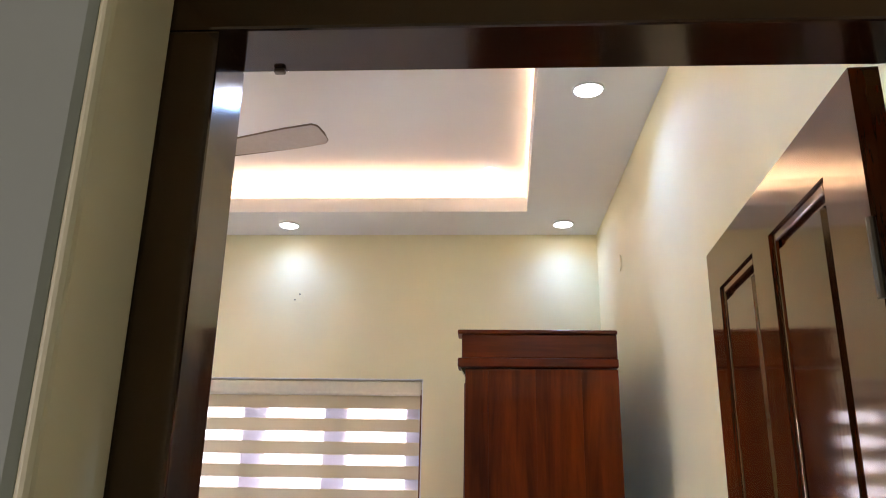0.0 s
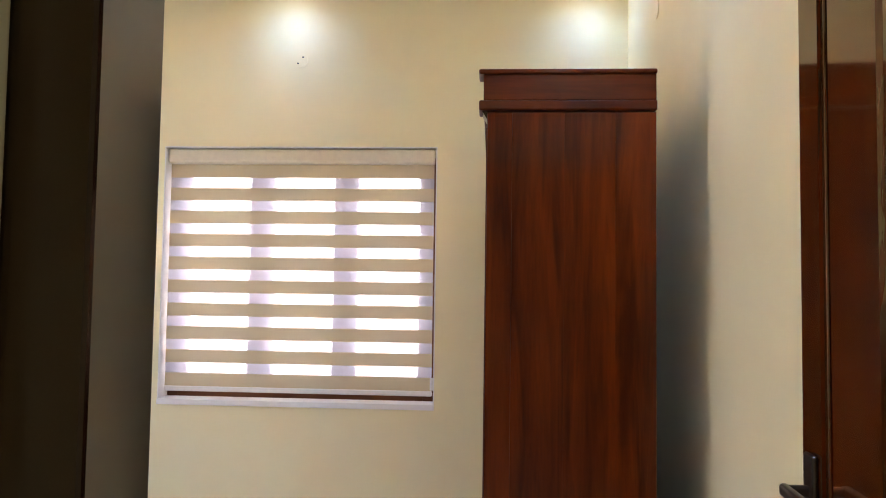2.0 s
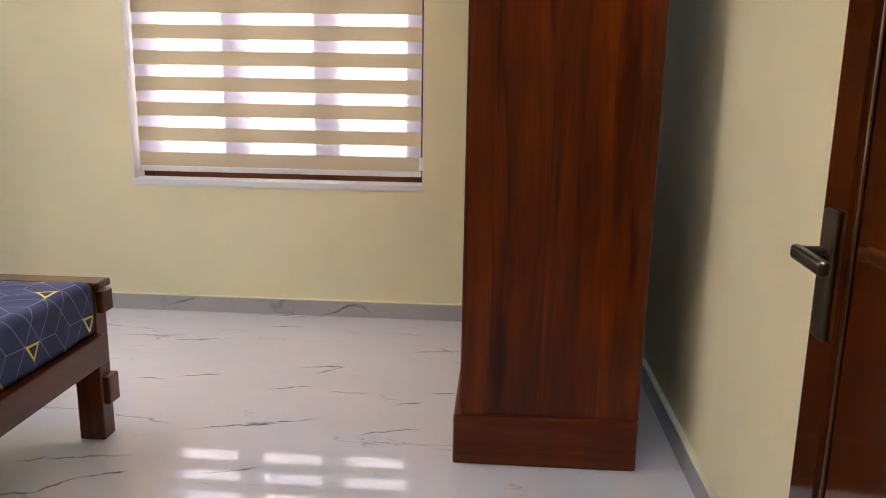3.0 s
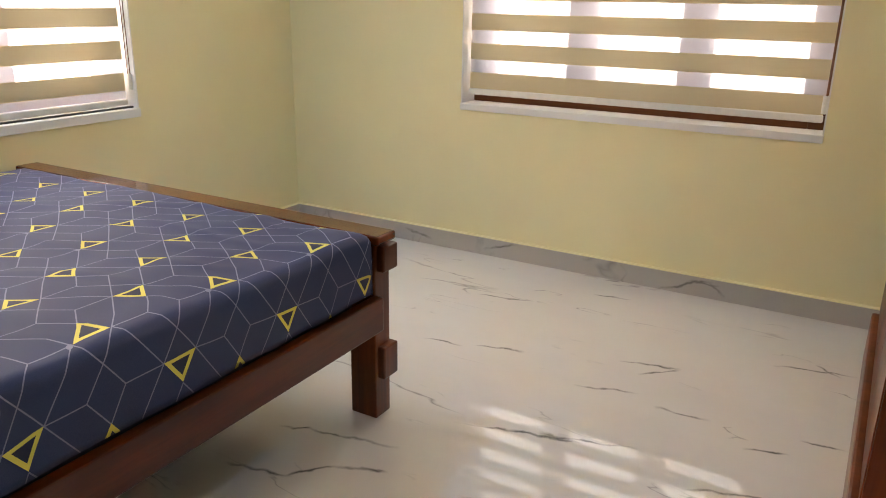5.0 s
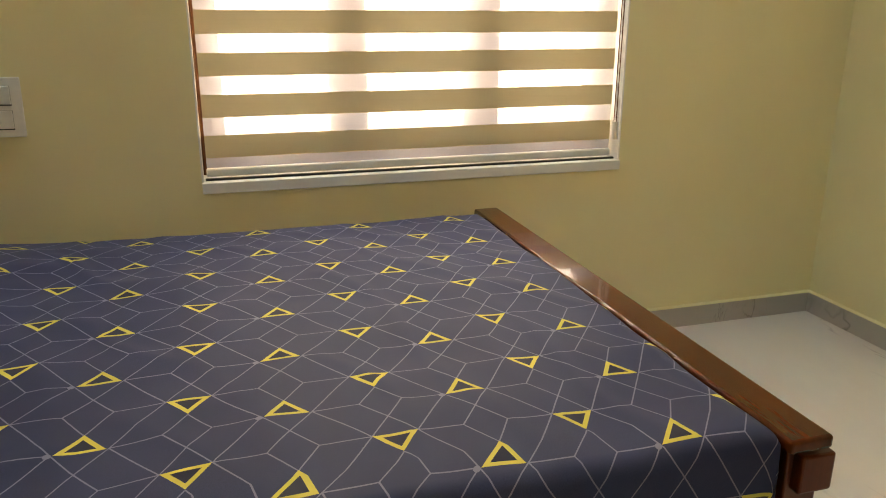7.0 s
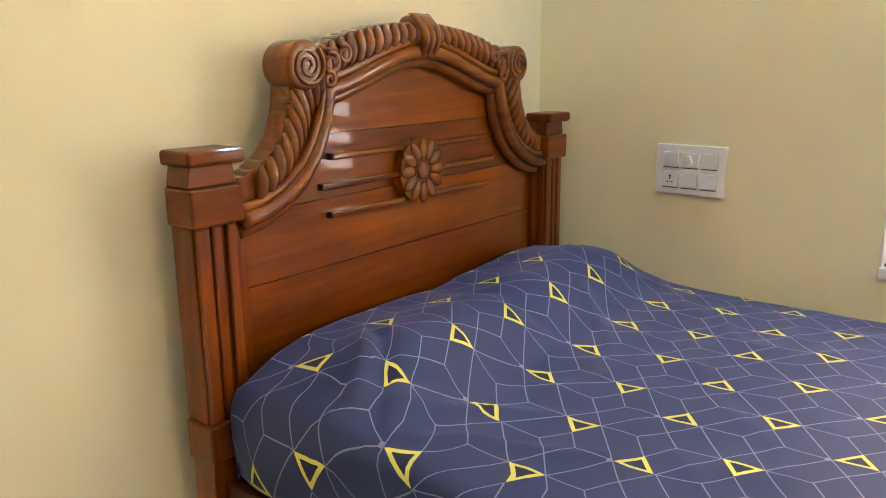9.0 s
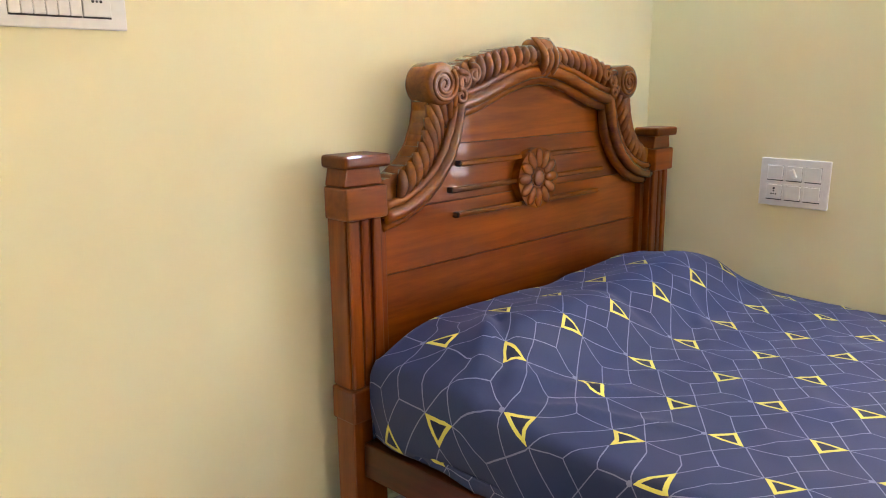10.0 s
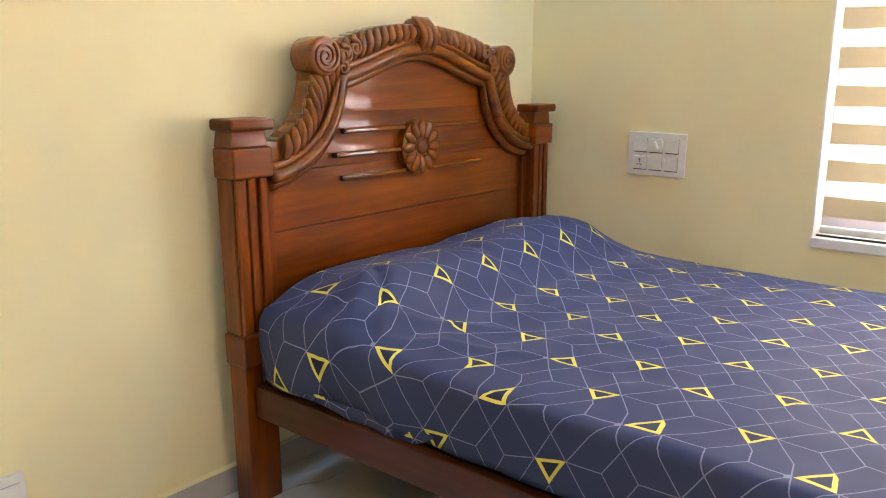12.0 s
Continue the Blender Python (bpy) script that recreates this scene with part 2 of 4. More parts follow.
lacquer.inputs["Coat Weight"].default_value, lacquer.inputs["Specular IOR Level"].default_value = 0.45, 1.0
lacquer.inputs["Specular Tint"].default_value, lacquer.inputs["Roughness"].default_value = (1.0, 0.72, 0.36, 1), 0.08
# the jambs' warm room reflection is put into their specular tint too
varnish = M_FRAME.node_tree.nodes["Principled BSDF"]
varnish.inputs["Specular IOR Level"].default_value, varnish.inputs["Roughness"].default_value = 0.8, 0.13
varnish.inputs["Specular Tint"].default_value = (1.0, 0.76, 0.48, 1)
M_FAN = plain("champagne_fan_metal", (0.50, 0.42, 0.33), 0.3, 0.35)
M_RIM = plain("brown_fan_rim", (0.20, 0.14, 0.09), 0.35, 0.4)
M_LED = glow("warm_led", (1.0, 0.76, 0.48), 21.0)
M_SPOT = glow("dim_spot_lens", (0.95, 0.97, 1.0), 1.6)
M_LENS = glow("cool_led_lens", (0.80, 0.92, 1.0), 14.0)

m_glass, gt, gb = mat("window_glass")
gb.inputs["Transmission Weight"].default_value, gb.inputs["Roughness"].default_value, gb.inputs["IOR"].default_value = 1.0, 0.0, 1.1
gb.inputs["Base Color"].default_value = (0.95, 0.97, 0.97, 1)
M_GLASS = m_glass


def sheet_material():
    """Navy printed cotton: fine grey lines in a cube net and yellow triangle outlines, laid out in metres on the UV map."""
    m, t, b = mat("navy_printed_cotton")
    uv = t.nodes.new("ShaderNodeUVMap")
    sep = t.nodes.new("ShaderNodeSeparateXYZ")
    t.links.new(uv.outputs[0], sep.inputs[0])
    u, v = sep.outputs[0], sep.outputs[1]

    def op(kind, a, b2=None, c2=None):
        n = t.nodes.new("ShaderNodeMath")
        n.operation = kind
        for i, x in enumerate((a, b2, c2)):
            if x is None:
                continue
            if isinstance(x, (int, float)):
                n.inputs[i].default_value = x
            else:
                t.links.new(x, n.inputs[i])
        return n.outputs[0]

    PX, PY = 0.228, 0.308
    u = op("SUBTRACT", op("SUBTRACT", u, 1.548), op("MULTIPLY", op("SUBTRACT", v, 1.288), 0.052))
    v = op("SUBTRACT", v, 1.288)

    def local(cx, cy):
        return (op("WRAP", op("SUBTRACT", u, cx), PX / 2, -PX / 2), op("WRAP", op("SUBTRACT", v, cy), PY / 2, -PY / 2))

    def segment(x0, y0, x1, y1, half=0.00125):
        lx, ly = local((x0 + x1) / 2, (y0 + y1) / 2)
        length = math.hypot(x1 - x0, y1 - y0)
        c, s = (x1 - x0) / length, (y1 - y0) / length
        along = op("ABSOLUTE", op("ADD", op("MULTIPLY", lx, c), op("MULTIPLY", ly, s)))
        perp = op("ABSOLUTE", op("SUBTRACT", op("MULTIPLY", ly, c), op("MULTIPLY", lx, s)))
        return op("MULTIPLY", op("LESS_THAN", along, length / 2), op("LESS_THAN", perp, half))

    def tri(cx, cy, sign):
        lx, ly = local(cx, cy)
        lx = op("MULTIPLY", lx, sign * 1.14)
        slope = op("ADD", op("MULTIPLY", lx, 0.5), op("MULTIPLY", op("ABSOLUTE", ly), 0.866))
        return op("MAXIMUM", op("MULTIPLY", lx, -1.0), slope)

    # one triangle points to -x, the other to +x
    d = op("MINIMUM", tri(-0.018, 0.040, -1), tri(-0.096, 0.194, 1))
    outer = op("LESS_THAN", d, 0.0212)
    inner = op("LESS_THAN", d, 0.0128)
    ring = op("SUBTRACT", outer, inner)
    H, A, B = PX / 2, (-0.053, 0.040), (-0.057, 0.194)
    net = [(0, 0.231, 0, PY), (0, 0.231, *B), (0, 0.231, H, 0.157), (-H, 0.077, -PX, 0), (-H, 0.077, *A), (-H, 0.077, -H, 0.157),
           (-H, 0, -H, -0.077), (-H, 0, *A), (-H, 0, -PX, 0.08), (0, 0.157, 0, 0.08), (0, 0.157, *B), (-PX, 0.157, -H, 0.231),
           (-PX, 0, -H, -0.077), (-PX, 0.08, -H, 0.157), (-PX, 0.08, -3 * H, 0.157), (0, PY, -H, 0.231)]
    total = segment(*net[0])
    for x in net[1:]:
        total = op("MAXIMUM", total, segment(*x))
    lx, ly = local(0.002, -0.004)
    dot = op("LESS_THAN", op("SQRT", op("ADD", op("MULTIPLY", lx, lx), op("MULTIPLY", ly, ly))), 0.0062)
    total = op("MAXIMUM", total, dot)
    weave = noise_tex(t, coords(t), 500, 2)
    base = ramp(t, weave, [(0.3, (0.034, 0.047, 0.112)), (0.7, (0.047, 0.062, 0.141))])
    blot = ramp(t, noise_tex(t, coords(t), 4, 3), [(0.3, (0.88, 0.88, 0.9)), (0.7, (1.08, 1.06, 1.05))])
    base = mixc(t, 1.0, base, blot, "MULTIPLY")
    col = mixc(t, op("MULTIPLY", total, 0.75), base, (0.31, 0.33, 0.48))
    col = mixc(t, inner, col, (0.020, 0.024, 0.055))
    col = mixc(t, ring, col, (0.80, 0.70, 0.15))
    t.links.new(col, b.inputs["Base Color"])
    b.inputs["Roughness"].default_value = 0.6
    b.inputs["Specular IOR Level"].default_value = 0.24
    b.inputs["Sheen Weight"].default_value, b.inputs["Sheen Roughness"].default_value = 0.05, 0.4
    bump(t, b, weave, 0.1, 0.0006)
    return m


M_SHEET = sheet_material()

# ---- building helpers ----
ORIG = {}
SET = [Matrix()]     # where the group of parts in hand is shifted to


def thing(name, loc, label, category, group="", kind=""):
    ob = new(name)
    ob.empty_display_size = 0.1
    ob.location = loc
    ORIG[ob.name] = Vector(loc)
    return tagged(ob, label, category, group, kind)


def part(name, bm, material, parent=None, label="", smooth=False):
    """Links a bmesh in world metres as one mesh under a thing or a part."""
    bm.transform(SET[0])
    o = ORIG.get(parent.name, Vector()) if parent else Vector()
    bm.transform(Matrix.Translation(-o))
    bmesh.ops.recalc_face_normals(bm, faces=bm.faces)
    if smooth:
        for f in bm.faces:
            f.smooth = True
    me = bpy.data.meshes.new(name)
    bm.to_mesh(me)
    bm.free()
    me.materials.append(material)
    ob = new(name, me)
    ORIG[ob.name] = o
    if parent:
        ob.parent = parent
    if label:
        ob["label"] = label
    return ob


def single(name, bm, material, label, category, group="", kind="", smooth=False):
    return tagged(part(name, bm, material, None, "", smooth), label, category, group, kind)


def box(bm, x0, x1, y0, y1, z0, z1, bevel=0.0, seg=2):
    r = bmesh.ops.create_cube(bm, size=1, matrix=Matrix.LocRotScale(((x0 + x1) / 2, (y0 + y1) / 2, (z0 + z1) / 2), None, (abs(x1 - x0), abs(y1 - y0), abs(z1 - z0))))
    if bevel:
        es = list({e for v in r["verts"] for e in v.link_edges})
        bmesh.ops.bevel(bm, geom=es, offset=bevel, segments=seg, profile=0.5, affect="EDGES")
    return bm


def mk(x0, x1, y0, y1, z0, z1, bevel=0.0):
    return box(bmesh.new(), x0, x1, y0, y1, z0, z1, bevel)


def cyl(bm, p, q, r, seg=16, r2=None):
    p, q = Vector(p), Vector(q)
    d = q - p
    m = Matrix.Translation((p + q) / 2) @ d.to_track_quat("Z", "Y").to_matrix().to_4x4()
    bmesh.ops.create_cone(bm, cap_ends=True, segments=seg, radius1=r, radius2=r if r2 is None else r2, depth=d.length, matrix=m)
    return bm


def prism_y(bm, pts, y0, y1):
    """A solid from an outline in x and z, between two depths."""
    a = [bm.verts.new((x, y0, z)) for x, z in pts]
    b = [bm.verts.new((x, y1, z)) for x, z in pts]
    bm.faces.new(a)
    bm.faces.new(b[::-1])
    n = len(pts)
    for i in range(n):
        bm.faces.new((a[i], b[i], b[(i + 1) % n], a[(i + 1) % n]))
    return bm


def tube(bm, pts, radius, seg=10, twist=None, closed_ends=True):
    """A tube along points; radius(i, angle) may vary."""
    rings = []
    n = len(pts)
    for i, p in enumerate(pts):
        d = (Vector(pts[min(i + 1, n - 1)]) - Vector(pts[max(i - 1, 0)])).normalized()
        side = Vector((0, 1, 0))
        up = d.cross(side).normalized()
        ring = []
        for k in range(seg):
            a = 2 * math.pi * k / seg
            r = radius(i, a) if callable(radius) else radius
            ring.append(bm.verts.new(Vector(p) + (side * math.cos(a) + up * math.sin(a)) * r))
        rings.append(ring)
    for r0, r1 in zip(rings, rings[1:]):
        for k in range(seg):
            bm.faces.new((r0[k], r0[(k + 1) % seg], r1[(k + 1) % seg], r1[k]))
    if closed_ends:
        bm.faces.new(rings[0][::-1])
        bm.faces.new(rings[-1])
    return bm


# ---- setting ----
S = "structure"
fl = single("floor", mk(-0.23, RX + 0.23, -2.6, RY + 0.23, -0.12, 0.0), M_FLOOR, "glossy white marble floor with sparse dark veins", "floor", kind=S)

bm = bmesh.new()
TH = 0.23
box(bm, -TH, WAX0, RY, RY + TH, 0, 3.4)
box(bm, WAX1, RX + TH, RY, RY + TH, 0, 3.4)
box(bm, WAX0, WAX1, RY, RY + TH, 0, WZ0)
box(bm, WAX0, WAX1, RY, RY + TH, WZ1, 3.4)
single("wall_north", bm, M_WALL, "cream painted plaster wall with a window", "wall", kind=S)
bm = bmesh.new()
box(bm, -TH, 0, -TH, WBY0, 0, 3.4)
box(bm, -TH, 0, WBY1, RY, 0, 3.4)
box(bm, -TH, 0, WBY0, WBY1, 0, WZ0)
box(bm, -TH, 0, WBY0, WBY1, WZ1, 3.4)
single("wall_west", bm, M_WALL, "cream painted plaster wall beside the bed", "wall", kind=S)
single("wall_east", mk(RX, RX + TH, -TH, RY, 0, 3.4), M_WALL, "cream painted plaster wall behind the wardrobe", "wall", kind=S)
# the headboard wall and the thicker part of it that holds the door
OX0, OX1, OZ = 2.512, 3.462, 2.055   # rough opening
HY = -0.10
bm = bmesh.new()
box(bm, 0, OX0 - 0.025, HY + 0.001, 0, 0, 3.4)
box(bm, OX0 - 0.025, OX0, HY + 0.004, DY, 0, 3.4)
box(bm, OX1, RX, HY + 0.004, DY, 0, 3.4)
box(bm, OX0 - 0.002, 2.566, DY - 0.0035, DY + 0.003, 0, 3.0)
box(bm, OX0, OX1, HY + 0.004, DY, OZ, 3.4)
single("wall_south", bm, M_WALL, "cream painted plaster wall with the doorway", "wall", kind=S)
bm = bmesh.new()
box(bm, -1.2, OX0, HY - 0.03, HY, 0, 3.2, 0.012)
box(bm, OX1, 4.4, HY - 0.03, HY, 0, 3.2, 0.012)
box(bm, OX0, OX1, HY - 0.03, HY, OZ, 3.2)
single("wall_hall_north", bm, M_HALL, "grey green painted hallway wall round the doorway", "wall", kind=S)
# the rest of the hall is unseen, added to enclose it
single("wall_hall_south", mk(-1.2, 4.4, -2.6, -2.45, 0, 3.2), M_HALL, "grey green painted hallway wall", "wall", kind=S)
single("wall_hall_east", mk(4.25, 4.4, -2.45, HY - 0.03, 0, 3.2), M_HALL, "grey green painted hallway end wall", "wall", kind=S)
# unseen end wall, added with an opening that lets the fill light in
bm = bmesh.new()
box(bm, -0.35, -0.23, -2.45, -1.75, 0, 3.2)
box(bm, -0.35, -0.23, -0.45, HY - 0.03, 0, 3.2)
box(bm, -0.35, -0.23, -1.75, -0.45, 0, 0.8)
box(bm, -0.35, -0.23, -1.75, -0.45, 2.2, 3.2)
single("wall_hall_west", bm, M_HALL, "added unseen grey green hallway wall with an opening for the fill light", "wall", kind=S)
single("ceiling_hall", mk(-0.35, 4.4, -2.6, HY - 0.03, 3.2, 3.3), M_CEIL, "white painted hallway ceiling", "ceiling", kind=S)

# ceiling: upper slab, soffit ring with a lip round the tray
TX0, TX1, TY0, TY1 = 0.43, 3.113, 0.5, 3.254
bm = bmesh.new()
box(bm, 0, RX, 0, RY, TOP, TOP + 0.1)
LB = RZ + 0.045     # thickness of the soffit board
IN = 0.16           # how far the cove runs back
for a in ((0, TX0, 0, RY), (TX1, RX, 0, RY), (TX0, TX1, 0, TY0), (TX0, TX1, TY1, RY)):
    box(bm, a[0], a[1], a[2], a[3], RZ, LB)
# upstand of the lip; the east one is raised out of view to narrow the glow
for a in ((TX0 - 0.018, TX0, TY0 - 0.018, TY1 + 0.018), (TX1, TX1 + 0.018, TY0 - 0.018, TY1 + 0.018), (TX0, TX1, TY0 - 0.018, TY0), (TX0, TX1, TY1, TY1 + 0.018)):
    box(bm, a[0], a[1], a[2], a[3], LB, RZ + (0.160 if a[0] == TX1 else 0.085))
# closing faces of the cove
for a in ((TX0 - IN - 0.02, TX0 - IN, TY0 - IN, TY1 + IN), (TX1 + IN, TX1 + IN + 0.02, TY0 - IN, TY1 + IN), (TX0 - IN, TX1 + IN, TY0 - IN - 0.02, TY0 - IN), (TX0 - IN, TX1 + IN, TY1 + IN, TY1 + IN + 0.02)):
    box(bm, a[0], a[1], a[2], a[3], LB, TOP)
for v in bm.verts:
    if abs(v.co.x - TX1) < 0.02:      # the tray's east edge runs a little askew
        v.co.x -= 0.0246 * (TY1 - v.co.y)
single("ceiling", bm, M_CEIL, "white gypsum ceiling with a recessed lit tray", "ceiling", kind=S)
cove = thing("cove_light", (1.77, 1.94, LB), "warm LED strip lights hidden in the ceiling tray", "cove light")
z = LB + 0.012
for a in ((TX0 - 0.09, TX0 - 0.07, TY0, TY1), (TX1 + 0.07, TX1 + 0.09, TY0, TY1), (TX0, TX1, TY0 - 0.09, TY0 - 0.07), (TX0, TX1, TY1 + 0.07, TY1 + 0.09)):
    part("led_strip", mk(a[0], a[1], a[2], a[3], z - 0.012, z), M_LED, cove)

# skirting of grey marble, each length a piece
SK, ST = 0.084, 0.022
for a in ((0.0, RX - ST, RY - ST, RY), (0.0, ST, 0.0, RY - ST), (RX - ST, RX, DY, RY), (ST, OX0 - 0.025, 0.0, ST)):
    sk = single("baseboard", mk(a[0], a[1], a[2], a[3], 0.0, SK, 0.002), M_SKIRT, "grey veined marble skirting along the wall", "baseboard", kind=S)
    # thin cream strip paints the light caught by the skirting's top edge
    part("lit_ledge", mk(a[0], a[1], a[2], a[3], SK + 0.0003, SK + 0.0045, 0.0012), M_WALL, sk, "cream strip standing for the lit top ledge")


# ---- windows with zebra blinds ----
def window(name, top_sheer, blind_low, m):
    """Built for a wall whose room face is y = 0 and which runs in x; m carries it to its wall."""
    w, h = 1.488 if name == "window_2" else 1.522, WZ1 - WZ0
    win = thing(name, (0, 0, 0), "wooden three-light casement window behind a blind", "window", kind=S)
    lin = bmesh.new()
    e = 0.006
    box(lin, -w / 2, -w / 2 + e, 0.001, TH, 0, h)
    box(lin, w / 2 - e, w / 2, 0.001, TH, 0, h)
    box(lin, -w / 2 + e, w / 2 - e, 0.001, TH, h - e, h)
    part("reveal", lin, M_REVEAL, win, "white painted reveal")
    part("sill", mk(-w / 2 - 0.0, w / 2 + 0.0, -0.010, TH, -0.024 if name == "window_2" else -0.019, 0.012, 0.003), M_REVEAL, win, "white sill")
    if name == "window_2":
        # black strip draws the dark gap line between blind bar and sill
        part("gap_strip", mk(-w / 2 + 0.012, w / 2 - 0.012, 0.020, 0.034, 0.0125, 0.019), M_BLACK, win, "thin black strip along the sill below the blind")
    fr = bmesh.new()
    y0, y1 = 0.115, 0.185
    box(fr, -w / 2 + e, -w / 2 + 0.07, y0, y1, 0.012, h - e, 0.004)
    box(fr, w / 2 - 0.07, w / 2 - e, y0, y1, 0.012, h - e, 0.004)
    for x in (-0.245, 0.245):
        box(fr, x - 0.035, x + 0.035, y0, y1, 0.06, h - 0.06, 0.004)
    box(fr, -w / 2 + 0.07, w / 2 - 0.07, y0, y1, 0.012, 0.07, 0.004)
    box(fr, -w / 2 + 0.07, w / 2 - 0.07, y0, y1, h - 0.066, h - e, 0.004)
    part("window_frame", fr, M_WINWOOD, win)
    for c in (-0.482, 0.0, 0.482):
        hw = 0.2025
        sh = bmesh.new()
        for x in (-1, 1):
            box(sh, c + x * hw - 0.028, c + x * hw + 0.028, y0 + 0.012, y1 - 0.012, 0.072, h - 0.068, 0.003)
        box(sh, c - hw + 0.028, c + hw - 0.028, y0 + 0.012, y1 - 0.012, 0.072, 0.14, 0.003)
        box(sh, c - hw + 0.028, c + hw - 0.028, y0 + 0.012, y1 - 0.012, h - 0.136, h - 0.068, 0.003)
        s = part("casement", sh, M_WINWOOD, win)
        p = part("pane", mk(c - hw + 0.02, c + hw - 0.02, y0 + 0.03, y0 + 0.034, 0.135, h - 0.13), M_GLASS, s)
        p.visible_shadow = False
    win.matrix_world = m
    # the blind hangs in the reveal
    bl = thing("zebra_blind", (0, 0, 0), "beige and sheer striped zebra roller blind, half open, in the window", "blind", "zebra blinds")
    bw = w / 2 - 0.018
    cas = bmesh.new()
    box(cas, -w / 2 + 0.01, w / 2 - 0.01, 0.012, 0.088, h - 0.092, h - 0.008, 0.018, 4)
    part("cassette", cas, M_CASS, bl, "cream rounded cassette")
    yb, op_h, sh_h = 0.052, 0.072, 0.057
    z, low = top_sheer, blind_low
    part("band", bmesh_sheet(-bw, bw, yb, z, h - 0.08), M_BAND, bl)
    while z > low + 0.004:
        z1 = max(z - sh_h, low)
        part("sheer_band", bmesh_sheet(-bw, bw, yb + 0.002, z1, z), M_SHEER, bl)
        z0 = max(z1 - op_h, low)
        if z1 - z0 > 0.004:
            part("band", bmesh_sheet(-bw, bw, yb, z0, z1), M_BAND, bl)
        z = z0
    part("bottom_bar", mk(-bw - 0.002, bw + 0.002, yb - 0.009, yb + 0.009, low - 0.026, low + 0.002, 0.005), M_WHITE, bl, "white bottom bar")
    ch = bmesh.new()
    for dx in (0.0, 0.011):
        cyl(ch, (bw + 0.006 - dx * 0.3, 0.020 + dx, 0.10), (bw + 0.006 - dx * 0.3, 0.020 + dx, h - 0.06), 0.0018, 6)
    part("bead_chain", ch, M_WINWOOD, bl)
    wt = bmesh.new()
    cyl(wt, (bw + 0.004, 0.024, 0.085), (bw + 0.004, 0.024, 0.15), 0.011, 12)
    part("chain_weight", wt, M_WHITE, bl, "white plastic chain weight")
    bl.matrix_world = m
    return win


def bmesh_sheet(x0, x1, y, z0, z1):
    """A hanging strip of cloth, very slightly bowed."""
    bm = bmesh.new()
    cols = []
    n = 8
    for i in range(n + 1):
        x = x0 + (x1 - x0) * i / n
        d = 0.002 * math.sin(i / n * math.pi * 3)
        cols.append((bm.verts.new((x, y + d, z0)), bm.verts.new((x, y + d, z1))))
    for a, b in zip(cols, cols[1:]):
        bm.faces.new((a[0], b[0], b[1], a[1]))
    return bm


window("window_1", 1.237, 0.074, pose((WAX0 + WAX1) / 2, RY, WZ0))
window("window_2", 1.242, 0.046, pose(0, (WBY0 + WBY1) / 2, WZ0, 0, 0, 90))


# ---- doorway ----
FY0, FY1 = 0.0, DY - 0.004
JX0, JX1, HEADZ = 2.580, 3.396, 1.988
dr = thing("door_1", (3.0, 0.05, 0), "dark brown wooden door frame in the doorway", "door", kind=S)
part("jamb", mk(OX0 + 0.002, JX0, FY0, FY1, 0, HEADZ, 0.004), M_FRAME, dr)
part("jamb", mk(JX1, OX1 - 0.002, FY0, FY1, 0, HEADZ, 0.004), M_FRAME, dr)
part("head", mk(OX0 + 0.002, OX1 - 0.002, FY0, FY1, HEADZ, OZ - 0.002, 0.004), M_FRAME, dr)
part("latch_keep", mk(2.620, 2.634, FY1 - 0.014, FY1 - 0.004, HEADZ - 0.006, HEADZ, 0.002), M_METAL, dr)
# plaster reveal towards the hall
bm = bmesh.new()
box(bm, OX0 - 0.004, OX0 + 0.012, HY - 0.028, FY0, 0, OZ, 0.006)
single("reveal", bm, M_WALL, "cream plaster edge of the doorway on the hall side", "trim", kind=S)


